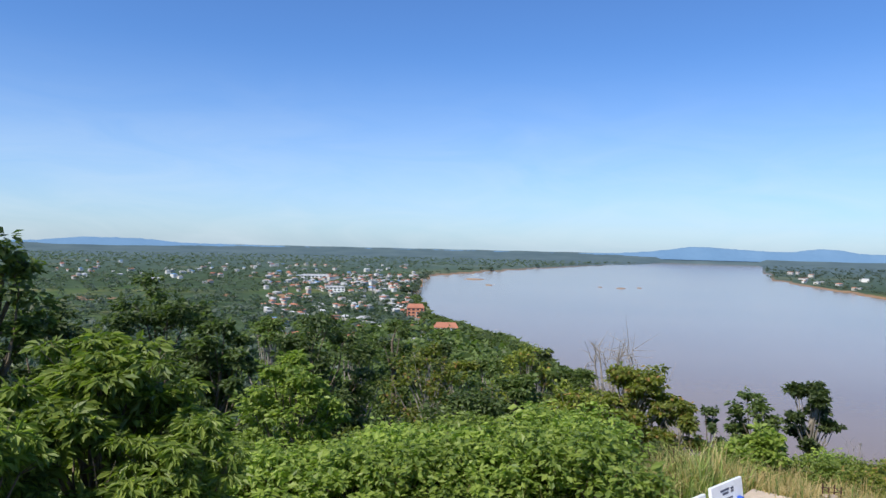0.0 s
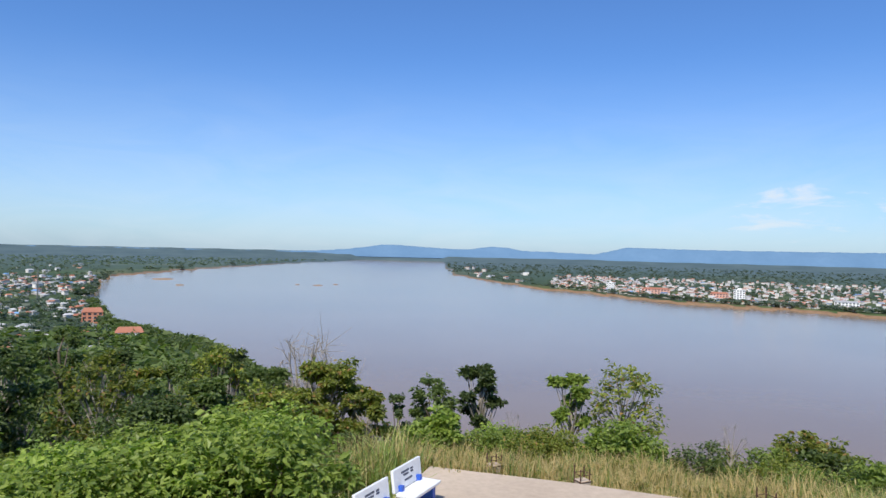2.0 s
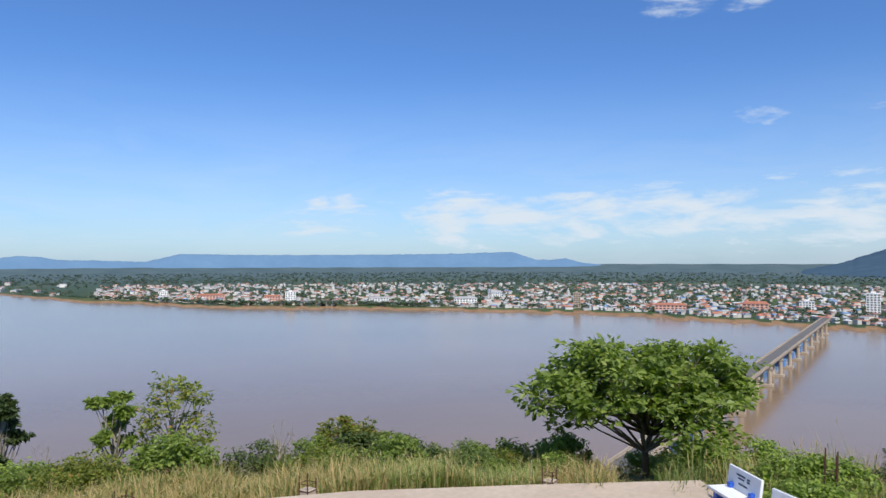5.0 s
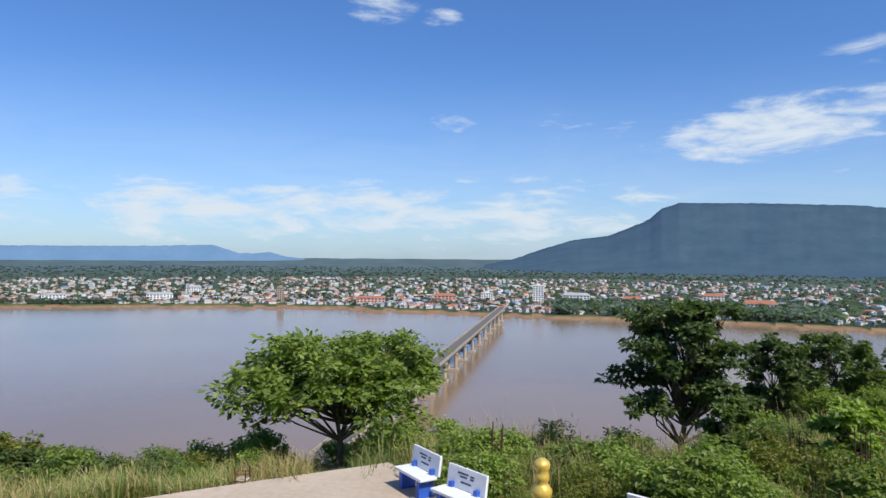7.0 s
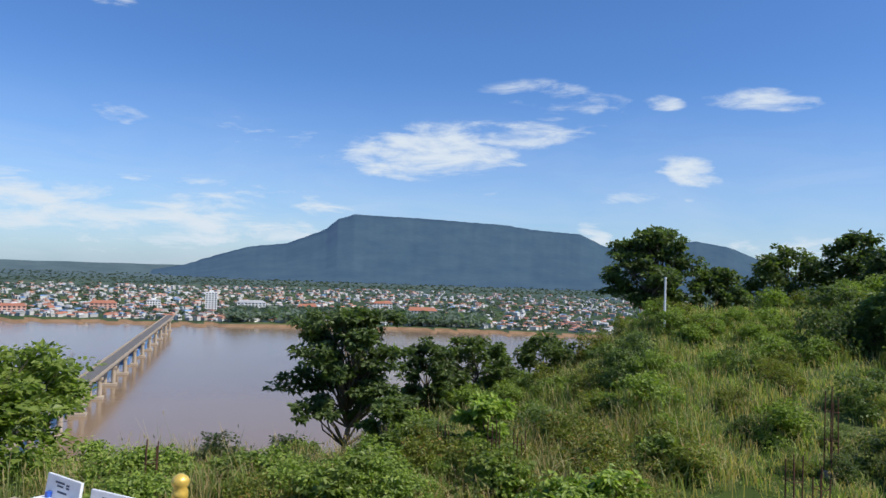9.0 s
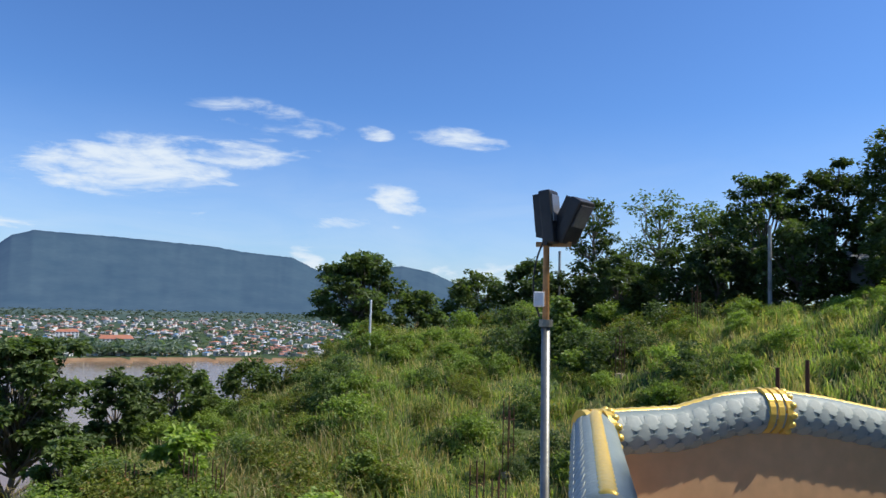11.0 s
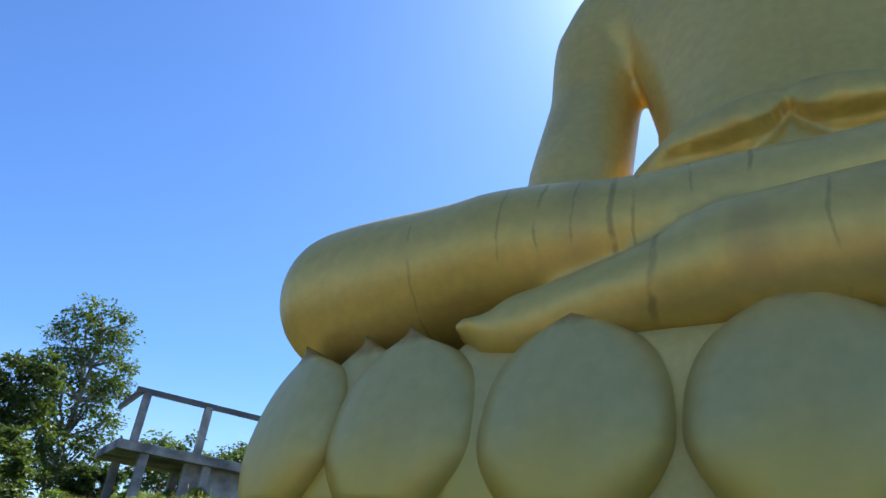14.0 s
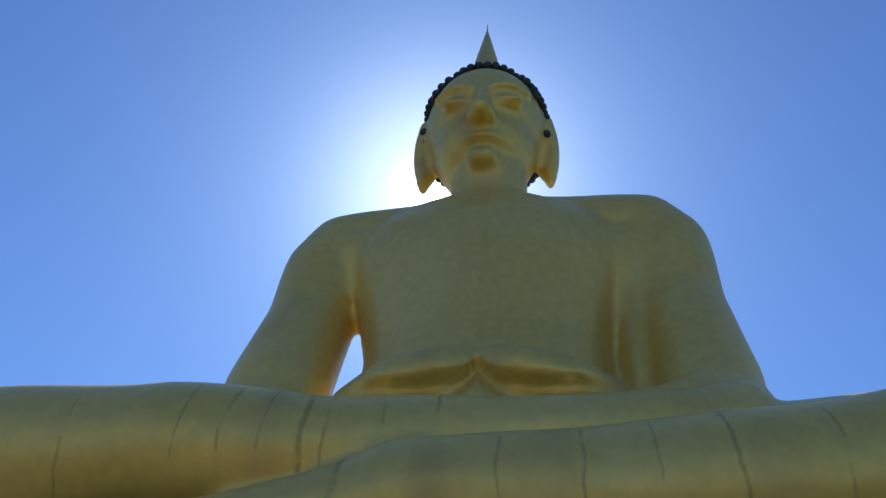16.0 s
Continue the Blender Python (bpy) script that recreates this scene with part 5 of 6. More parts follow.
M_ROOFBLUE = mat("blue_sheet_roofs", (0.10, 0.22, 0.42), (0.18, 0.32, 0.52), 0.05, 0.5, bump=0, spread=0.3, per="island")
M_WINDOW = mat("dark_window_glass", (0.03, 0.035, 0.045), (0.06, 0.07, 0.08), 1, 0.2, bump=0)
M_WHITEWALL = mat("white_facade", (0.74, 0.73, 0.70), (0.82, 0.81, 0.78), 0.05, 0.75, bump=0)
M_PINKWALL = mat("pink_facade", (0.62, 0.33, 0.25), (0.68, 0.40, 0.31), 0.05, 0.75, bump=0)


def house_geo(x, y, z, w, l, h, rise, turn):
    """Corners and faces of walls and a pitched roof with eaves."""
    c, s = math.cos(turn), math.sin(turn)

    def q(a, b, k):
        return (x + a * c - b * s, y + a * s + b * c, z + k)
    w2, l2, e = w / 2, l / 2, 0.5
    wall = [q(-w2, -l2, -1), q(w2, -l2, -1), q(w2, l2, -1), q(-w2, l2, -1), q(-w2, -l2, h), q(w2, -l2, h), q(w2, l2, h), q(-w2, l2, h)]
    roof = [q(-w2 - e, -l2 - e, h), q(w2 + e, -l2 - e, h), q(w2 + e, l2 + e, h), q(-w2 - e, l2 + e, h), q(0, -l2 * 0.8, h + rise), q(0, l2 * 0.8, h + rise)]
    return wall, roof


WALL_F = [(0, 1, 5, 4), (1, 2, 6, 5), (2, 3, 7, 6), (3, 0, 4, 7), (4, 5, 6, 7)]
ROOF_F = [(0, 1, 4), (1, 2, 5, 4), (2, 3, 5), (3, 0, 4, 5), (3, 2, 1, 0)]


def town(name, n, az0, az1, d_near, d_far, seed, label, skew=2.0, size=1.0):
    """House rows: walls in one mesh, roofs in three by their covering."""
    r = random.Random(seed)
    sets = {"wall": ([], []), "red": ([], []), "pale": ([], []), "blue": ([], [])}
    for _ in range(n):
        az = r.uniform(az0, az1)
        near, far = float(np.interp(az, RAZ, RNEAR)), float(np.interp(az, RAZ, RFAR))
        lo = far * 1.02 + 22 if d_near is None else d_near
        d = lo + (d_far - lo) * r.random() ** skew
        if near - 10 < d < far * 1.02 + 14:
            continue
        p = bearing(az, d)
        z = float(land(p.x, p.y))
        if z > WATER + 8:
            continue
        w, l, h = r.uniform(6, 12) * size, r.uniform(8, 20) * size, r.choice((3.2, 4, 6, 6.5, 9)) * size
        wall, roof = house_geo(p.x, p.y, z, w, l, h, r.uniform(0.5, 1.7), r.choice((0.1, 1.67)) + 0.6 + r.uniform(-0.1, 0.1))
        key = r.choices(("red", "pale", "blue"), (0.5, 0.44, 0.06))[0]
        for k, pts, fs in (("wall", wall, WALL_F), (key, roof, ROOF_F)):
            V, F = sets[k]
            F += [tuple(len(V) + i for i in f) for f in fs]
            V += pts
    for k, m, nm in (("wall", M_TOWNWALL, "town_walls"), ("red", M_ROOFRED, "tiled_roofs"), ("pale", M_ROOFPALE, "metal_roofs"), ("blue", M_ROOFBLUE, "blue_roofs")):
        V, F = sets[k]
        if V:
            tagged(new(nm, mesh_from(nm, V, F, m)), label, "houses", kind="stuff")


town("town", 3700, -128, -33, None, 2300, 1, "dense low houses of the riverside town across the water", 1.5, 0.66)
town("town", 420, -0.5, 14, 520, 1700, 2, "houses of a village along the near bank", 0.9, 0.6)
town("town", 110, 2, 30, 1300, 2500, 3, "scattered houses on the plain", 1.0, 0.8)
town("town", 14, -32, -26, None, 3000, 4, "scattered houses on the low point across the river", 1.0)


def building(az, d, w, dep, storeys, wall_mat, roof_mat, label, bays=6, rise=2.0, turn=None, sh=3.3):
    """A larger building: wall, roof, one window object for each opening."""
    p = bearing(az, d)
    p.z = float(land(p.x, p.y)) - 0.5
    root = thing("building", Matrix.Translation(p) @ Matrix.Rotation((az * DEG) if turn is None else turn, 4, "Z"), label, "building", "larger buildings of the town")
    h = storeys * sh + 1
    part("wall", box(bmesh.new(), (w, dep, h), (0, 0, h / 2)), wall_mat, root)
    if rise:
        bm = bmesh.new()
        _, roof = house_geo(0, 0, h, dep, w, 0, rise, math.pi / 2)
        vs = [bm.verts.new(v) for v in roof]
        for f in ROOF_F:
            bm.faces.new([vs[i] for i in f])
        part("roof", bm, roof_mat, root)
    else:
        part("roof", box(bmesh.new(), (w + 0.6, dep + 0.6, 0.6), (0, 0, h + 0.3)), roof_mat, root)
        part("roof_hut", box(bmesh.new(), (w * 0.35, dep * 0.4, 2.6), (0, 0, h + 1.6)), wall_mat, root)
    win = bm_mesh("window", box(bmesh.new(), (w / bays * 0.55, 0.3, sh * 0.5)), M_WINDOW)
    for s in range(storeys):
        for b in range(bays):
            part("window", win, None, root, m=Matrix.Translation((w * ((b + 0.5) / bays - 0.5), -dep / 2, 1.0 + sh * (s + 0.5))))
    return root


building(-90.5, 1120, 17, 16, 9, M_WHITEWALL, M_WHITEWALL, "white ten-storey tower block in the town", 4, 0)
building(-107.0, 1060, 44, 16, 4, M_WHITEWALL, M_ROOFRED, "white hotel with a red tiled roof", 9, 5)
building(-86.4, 1190, 20, 14, 4, M_WHITEWALL, M_ROOFPALE, "white block in the town", 5, 0)
building(-93.5, 1230, 46, 22, 3, M_WHITEWALL, M_ROOFPALE, "long white market hall in the town", 8, 4)
building(-77.0, 1090, 44, 18, 3, M_PINKWALL, M_ROOFRED, "pinkish riverside building with a red roof", 8, 3)
building(-69.9, 1150, 11, 11, 7, M_BRIDGE, M_BRIDGE, "grey unfinished tower by the river", 3, 0)
building(-61.0, 1230, 40, 18, 3, M_WHITEWALL, M_ROOFPALE, "white riverside hall with a pale roof", 8, 3)
building(-63.4, 1380, 26, 20, 4, M_WHITEWALL, M_ROOFPALE, "white domed hall on a rise in the town", 6, 4)
building(-47.0, 1290, 18, 14, 6, M_WHITEWALL, M_ROOFPALE, "white tower building near the bank", 4, 0)
building(-41.0, 1420, 52, 16, 3, M_PINKWALL, M_ROOFRED, "long pink riverside building with red roof", 9, 3)
building(-37.6, 1560, 18, 16, 4, M_WHITEWALL, M_ROOFPALE, "white building near the bank", 5, 0)
building(-45.6, 1340, 30, 14, 3, M_PINKWALL, M_ROOFRED, "pinkish building near the bank", 6, 3)
building(-54.0, 1250, 34, 16, 3, M_WHITEWALL, M_ROOFPALE, "white building near the bank", 7, 2)
building(10.2, 1500, 60, 30, 2, M_WHITEWALL, M_ROOFPALE, "long pale warehouse on the plain", 8, 3)
building(8.6, 1120, 30, 16, 2, M_WHITEWALL, M_ROOFPALE, "white building in the village", 5, 2)
building(2.1, 742, 18, 12, 3, M_ROOFRED, M_ROOFRED, "red-roofed house by the river", 4, 4)
building(-0.4, 600, 20, 13, 2, M_WHITEWALL, M_ROOFRED, "white house with a bright red roof by the river", 4, 4)
building(-97.8, 1150, 30, 16, 3, M_PINKWALL, M_ROOFRED, "pinkish block with a red roof in the town", 6, 4)
building(-103.8, 1300, 34, 16, 3, M_WHITEWALL, M_ROOFRED, "white block with a red roof in the town", 6, 4)
building(-83.0, 1160, 36, 18, 3, M_PINKWALL, M_ROOFRED, "pinkish hall with a red roof in the town", 6, 4)


def mast(az, d, h):
    p = bearing(az, d)
    root = thing("radio_mast", Matrix.Translation((p.x, p.y, float(land(p.x, p.y)))), "thin red and white lattice radio mast in the town", "mast")
    bm = bmesh.new()
    cyl(bm, 1.1, 0.5, h, (0, 0, h / 2), 6)
    part("pole", bm, M_STEEL, root)
    part("antenna", cyl(bmesh.new(), 0.2, 0.1, 8, (0, 0, h + 4), 6), M_STEEL, root)


mast(-63.0, 1330, 42)
mast(-95.0, 1600, 34)
mast(5.6, 1000, 40)


def bridge():
    a, b = bearing(-81.4, 395), bearing(-87.45, 862)
    along = (b - a).normalized()
    start = a - along * 170
    length = (b - start).length + 30
    deck_z = WATER + 14.5
    root = thing("road_bridge", Matrix.Translation((start.x, start.y, deck_z)) @ Matrix.Rotation(math.atan2(along.y, along.x), 4, "Z"),
                 "long concrete road bridge on paired piers over the river", "bridge")
    part("deck", box(bmesh.new(), (length, 9.0, 1.0), (length / 2, 0, 0)), M_BRIDGE, root)
    part("road_surface", box(bmesh.new(), (length, 7.6, 0.1), (length / 2, 0, 0.56)), M_ASPHALT, root, "grey asphalt roadway")
    for sy in (-1, 1):
        part("parapet", box(bmesh.new(), (length, 0.35, 1.1), (length / 2, sy * 4.35, 1.0)), M_BRIDGE, root)
        part("girder", box(bmesh.new(), (length, 1.2, 2.0), (length / 2, sy * 2.6, -1.5)), M_BRIDGE, root)
    n = int(length / 46)
    for k in range(n + 1):
        x = length - 34 - k * 46
        if x < 5:
            break
        bm = bmesh.new()
        for sy in (-1, 1):
            cyl(bm, 1.3, 1.3, 15, (x, sy * 2.5, -10.0), 14)
        part("pier", bm, M_BRIDGE, root)
        part("pier_cap", box(bmesh.new(), (3.0, 8.4, 1.6), (x, 0, -3.2), 0.2), M_BRIDGE, root)
        part("pier_footing", box(bmesh.new(), (5.0, 9.5, 2.0), (x, 0, -13.9), 0.3), M_BRIDGE, root)
    for k in (5, 6, 7):
        part("work_platform", box(bmesh.new(), (5, 8, 5), (length - 34 - k * 46 + 3, -1, -5.5), 0.2), M_BLUEPAINT, root, "blue painted pier sheeting")


M_ASPHALT = mat("asphalt", (0.10, 0.095, 0.09), (0.15, 0.14, 0.13), 0.3, 0.9, bump=0.1)
bridge()


def islet(az, d, w, l, label):
    p = bearing(az, d)
    bm = bmesh.new()
    ball(bm, 1.0, (0, 0, 0), (w, l, 1.4), 3)
    ob = part("islet", bm, mat("sandbank", (0.24, 0.16, 0.09), (0.32, 0.22, 0.14), 0.1, 0.95, bump=0.1), smooth=True)
    ob.matrix_basis = Matrix.Translation((p.x, p.y, WATER)) @ Matrix.Rotation(az * DEG, 4, "Z")
    tagged(ob, label, "islet")


islet(-2.6, 1690, 24, 40, "low sandy islet in the river")
islet(-3.8, 1450, 8, 14, "small dark rock in the river")
islet(-14.2, 1480, 10, 12, "small sandy islet in the river")
islet(-12.6, 1500, 5, 8, "small rock in the river")
islet(-15.6, 1520, 6, 8, "small rock in the river")
far_woods("far_trees", 160, -22.3, -20.2, 4350, 4500, 10, 16, L_FARHAZE, "wooded island far up the river", 9)


# ---- things near the terrace ----
def bench(name_label):
    """Terrazzo bench: seat slab, upright back panel with printed bars, two blue supports."""
    root = thing("bench", Matrix(), name_label, "bench", "terrazzo benches on the terrace")
    part("seat", box(bmesh.new(), (1.1, 0.4, 0.06), (0, -0.12, 0.4), 0.015), M_WHITE, root)
    back = part("backrest", box(bmesh.new(), (1.1, 0.06, 0.42), (0, 0.15, 0.62), 0.015, Matrix.Rotation(radians(-8), 4, "X")), M_WHITE, root)
    for sx in (-1, 1):
        part("support", box(bmesh.new(), (0.12, 0.34, 0.37), (sx * 0.36, -0.1, 0.185), 0.015), M_BLUE, root, "blue terrazzo support")
        part("bracket", box(bmesh.new(), (0.1, 0.12, 0.16), (sx * 0.36, 0.08, 0.45), 0.01), M_BLUE, root)
    tilt = Matrix.Rotation(radians(-8), 4, "X")
    for w, x, z in ((0.3, -0.1, 0.72), (0.2, -0.08, 0.66), (0.1, 0.16, 0.71), (0.1, 0.16, 0.66), (0.3, 0.0, 0.56)):
        part("printed_bar", box(bmesh.new(), (w, 0.004, 0.035), (x, 0.117 + (z - 0.62) * 0.14, z), 0, tilt), M_PRINT, root)
    return root


def bench_pose(az1, d1, az2, d2, flip):
    a, b = bearing(az1, d1), bearing(az2, d2)
    c = (a + b) / 2
    return Matrix.Translation((c.x, c.y, TERRACE)) @ Matrix.Rotation(math.atan2(b.y - a.y, b.x - a.x) + (math.pi if flip else 0), 4, "Z")


b1 = bench("white terrazzo bench with blue supports on the terrace")
b1.matrix_basis = bench_pose(-80.1, 15.2, -82.3, 14.2, False)
copy_thing(b1, bench_pose(-83.0, 13.8, -85.9, 13.0, False))
copy_thing(b1, bench_pose(-97.8, 12.75, -101.6, 12.3, True))
copy_thing(b1, bench_pose(-21.3, 12.9, -23.2, 13.8, False))
copy_thing(b1, bench_pose(-18.6, 11.7, -20.6, 12.45, False))


def finial(az, d, top):
    p = bearing(az, d)
    k = 0.31
    z = top - 1.62 * k
    root = thing("gold_finial", Matrix.Translation((p.x, p.y, z)), "golden turned finial on a slim concrete post", "finial")
    prof = [(0.16, 0), (0.2, 0.05), (0.2, 0.2), (0.13, 0.24), (0.12, 0.5), (0.2, 0.56), (0.22, 0.66), (0.15, 0.74), (0.13, 0.8), (0.2, 0.88), (0.21, 1.0), (0.14, 1.1),
            (0.11, 1.14), (0.15, 1.2), (0.15, 1.3), (0.12, 1.36), (0.15, 1.42), (0.17, 1.5), (0.14, 1.56), (0.05, 1.62)]
    part("turned_post", lathe([(r * k, q * k) for r, q in prof]), M_GOLD, root, smooth=True)
    part("plinth", box(bmesh.new(), (0.2, 0.2, 0.05), (0, 0, -0.025), 0.006), M_CONCRETE, root)
    part("post", box(bmesh.new(), (0.16, 0.16, z - 0.05 - TERRACE), (0, 0, (TERRACE - z - 0.05) / 2), 0.008), M_CONCRETE, root)


finial(-90.3, 4.4, EYE_Z - 1.245)


def hoop(side, thick, at):
    bm = bmesh.new()
    for k in range(4):
        a = k * math.pi / 2
        long = (side + thick, thick, thick) if k % 2 else (thick, side - thick, thick)
        box(bm, long, (at[0] + math.cos(a) * side / 2, at[1] + math.sin(a) * side / 2, at[2]))
    return bm


def rebar(az, d, h, n=4, spread=0.16, z=None):
    p = bearing(az, d)
    z = ground_at(az, d) if z is None else z
    root = thing("rebar_cluster", Matrix.Translation((p.x, p.y, z - 0.1)), "rusty reinforcing bars standing up from a column stub", "rebar", "column stubs")
    r = random.Random(int(az * 10))
    part("stub", box(bmesh.new(), (0.26, 0.26, 0.3), (0, 0, 0.1), 0.01), M_CONCRETE, root)
    for k in range(n):
        x, y = (k % 2 - 0.5) * spread * 1.3 + r.uniform(-0.02, 0.02), (k // 2 - 0.5) * spread * 1.3
        hh = h * r.uniform(0.85, 1.1)
        part("bar", cyl(bmesh.new(), 0.014, 0.014, hh, (x, y, hh / 2), 6, Matrix.Rotation(r.uniform(-0.03, 0.03), 4, "X")), M_RUST, root)
    for k in range(2):
        part("stirrup", hoop(spread * 1.5, 0.012, (0, 0, h * (0.45 + 0.3 * k))), M_RUST, root)


for az, d, h in ((-87.2, 15.6, 1.6), (-134.6, 15.5, 1.9), (-136.3, 15.8, 1.7), (-137.0, 19.2, 2.2), (-113.0, 17.5, 1.5), (-115.0, 17.2, 1.5),
                 (-145.5, 26, 1.8), (-151, 28, 1.8), (-109, 18.6, 1.2)):
    rebar(az, d, h)
rebar(-156.3, 5.4, 1.27, 6, 0.12, z=0.0)
for k in range(16):
    az = -8.5 - k * 0.62
    rebar(az, 17.0 + 0.25 * math.sin(k * 2.1), 0.95 + 0.25 * math.sin(k * 1.7), 2, 0.1)
for k, (az, d) in enumerate(((-28.6, 16.3), (-35.5, 15.6), (-48.6, 15.5), (-67.5, 16.0))):
    rebar(az, d, 0.5, 4, 0.18, TERRACE - 0.15)


def floodlight_post(az, d):
    p = bearing(az, d)
    foot = EYE_Z + (TERRACE - 0.1 - EYE_Z) / 0.65
    root = thing("floodlight_post", Matrix.Translation(NEAR) @ Matrix.Scale(0.65, 4) @ Matrix.Translation(-bearing(az, 0, EYE_Z)) @ Matrix.Translation((p.x, p.y, foot)) @ Matrix.Rotation(az * DEG, 4, "Z") @ Matrix.Rotation(radians(-0.6), 4, "Y"), "steel post with two black floodlights", "floodlight")
    top = EYE_Z + d * math.tan(4.7 * DEG) - foot
    part("post", cyl(bmesh.new(), 0.045, 0.038, top - 0.65, (0, 0, (top - 0.65) / 2), 14), M_STEEL, root, smooth=True)
    part("mast_top", cyl(bmesh.new(), 0.03, 0.026, 0.7, (0, 0, top - 0.32), 12), M_COPPER, root, "brown upper tube")
    part("collar", cyl(bmesh.new(), 0.06, 0.06, 0.06, (0, 0, top - 0.65), 14), M_STEEL, root)
    part("foot_plate", box(bmesh.new(), (0.3, 0.3, 0.03), (0, 0, 0.015), 0.005), M_STEEL, root)
    part("junction_box", box(bmesh.new(), (0.09, 0.07, 0.13), (-0.06, -0.03, top - 0.45), 0.012), M_PLASTIC, root, "white plastic junction box")
    part("cross_arm", box(bmesh.new(), (0.3, 0.05, 0.04), (0.06, 0, top + 0.02), 0.005), M_COPPER, root)

    def head(x, z, turn, tip, tall, wide):
        h = part("floodlight_head", box(bmesh.new(), (wide, 0.11, tall), (0, 0, 0), 0.02), M_BLACKMETAL, root,
                 m=Matrix.Translation((x, -0.02, z)) @ Matrix.Rotation(turn, 4, "Z") @ Matrix.Rotation(tip, 4, "X"))
        part("lamp_glass", box(bmesh.new(), (wide * 0.78, 0.012, tall * 0.5), (0, -0.06, tall * 0.16), 0.003), M_GLASS, h)
        part("driver_box", box(bmesh.new(), (wide * 0.6, 0.09, tall * 0.34), (0, 0.08, -tall * 0.1), 0.01), M_BLACKMETAL, h)
        for k in range(6):
            part("cooling_fin", box(bmesh.new(), (0.008, 0.06, tall * 0.8), (wide * (k / 5 - 0.5) * 0.8, 0.08, 0.02)), M_BLACKMETAL, h)
        part("bracket", box(bmesh.new(), (wide * 1.06, 0.03, 0.03), (0, 0.02, -tall * 0.5), 0.004), M_BLACKMETAL, h)
    head(0.03, top + 0.25, 1.15, -0.1, 0.46, 0.2)
    head(0.23, top + 0.22, 1.0, 0.5, 0.40, 0.26)
    cable = bpy.data.curves.new("cable", "CURVE")
    cable.dimensions, cable.bevel_depth = "3D", 0.008
    sp = cable.splines.new("NURBS")
    pts = [(-0.02, -0.05, top + 0.05), (-0.12, -0.05, top - 0.15), (-0.14, -0.05, top - 0.4), (-0.05, -0.04, top - 0.6)]
    sp.points.add(3)
    for q, c in zip(sp.points, pts):
        q.co = (*c, 1)
    sp.use_endpoint_u = True
    cable.materials.append(M_BLACKMETAL)
    ob = new("cable", cable)
    ob.parent = root


floodlight_post(-138.95, 6.0)


# ---- naga balustrade ----
def naga():
    a, b = bearing(-142.8, 4.75), bearing(-181.0, 10.2)
    top_el = [(-141.5, -7.9), (-148.6, -7.1), (-152, -5.9), (-155, -5.45), (-158, -5.7), (-161.8, -6.25), (-167.6, -6.6), (-170.5, -5.7), (-173.3, -4.75), (-176, -5.1), (-178.5, -5.5), (-181.8, -5.3), (-184.5, -4.6)]
    taz, tel = [t[0] for t in top_el][::-1], [t[1] for t in top_el][::-1]
    path = []
    for k in range(61):
        p = a.lerp(b, k / 60)
        az = math.degrees(math.atan2(-p.x, p.y))
        az = az - 360 if az > 0 else az
        d = p.length
        path.append(Vector((p.x, p.y, EYE_Z + d * math.tan(float(np.interp(az, taz, tel)) * DEG) - 0.15)))
    a2 = bearing(-143.2, 2.7)
    side = [Vector((a.x, a.y, path[0].z)).lerp(Vector((a2.x, a2.y, path[0].z - 0.02)), k / 20) for k in range(21)]
    about = bearing(-154, 0, EYE_Z)
    root = thing("naga_balustrade", Matrix.Translation(NEAR) @ Matrix.Scale(0.72, 4) @ Matrix.Translation(-about), "wavy balustrade shaped as a scaled blue-green serpent with gold crest", "balustrade")

    def sweep(pts, rad, name, material, label="", wide=1.0):
        bm = bmesh.new()
        rings = []
        for i, p in enumerate(pts):
            d = (pts[min(i + 1, len(pts) - 1)] - pts[max(i - 1, 0)]).normalized()
            s = Vector((0, 0, 1)).cross(d).normalized()
            u = d.cross(s)
            r = rad(i / (len(pts) - 1)) if callable(rad) else rad
            rings.append([bm.verts.new(p + s * r * wide * math.cos(t * math.pi / 10) + u * r * 1.05 * math.sin(t * math.pi / 10)) for t in range(20)])
        for p, q in zip(rings, rings[1:]):
            for i in range(20):
                bm.faces.new((p[i], p[(i + 1) % 20], q[(i + 1) % 20], q[i]))
        bm.faces.new(rings[0][::-1]), bm.faces.new(rings[-1])
        return part(name, bm, material, root, label, smooth=True)

    def panel(pts, name, material, thick, top, bottom, label=""):
        bm = bmesh.new()
        d = (pts[-1] - pts[0]).normalized()
        s = Vector((0, 0, 1)).cross(Vector((d.x, d.y, 0)).normalized()) * thick / 2
        rows = [[bm.verts.new(c) for c in (p - s + Vector((0, 0, top)), p + s + Vector((0, 0, top)), Vector((p.x, p.y, bottom)) + s, Vector((p.x, p.y, bottom)) - s)] for p in pts]
        for p, q in zip(rows, rows[1:]):
            for i in range(4):
                bm.faces.new((p[i], p[(i + 1) % 4], q[(i + 1) % 4], q[i]))
        bm.faces.new(rows[0][::-1]), bm.faces.new(rows[-1])
        return part(name, bm, material, root, label)

    for pts in (path, side):
        sweep(pts, 0.145, "serpent_body", M_SCALEGAP, "blue-green tube of overlapping scales")
        panel(pts, "wall_panel", M_PEACH, 0.16, -0.08, -3.4, "peach painted wall")
        sweep([p + Vector((0, 0, -0.17)) for p in pts], 0.05, "moulding", M_MAROON, "dark red moulding under the serpent")
        # gold rope crest along the back
        dense = [p.lerp(q, f / 3) + Vector((0, 0, 0.132)) for p, q in zip(pts, pts[1:]) for f in range(3)]
        sweep(dense, lambda f, n=len(dense): 0.03 if round(f * n) % 2 else 0.026, "crest", M_GOLD, "ribbed gold crest", 1.5)
    # scales as raised rows on the sides facing the platform
    sc = bmesh.new()
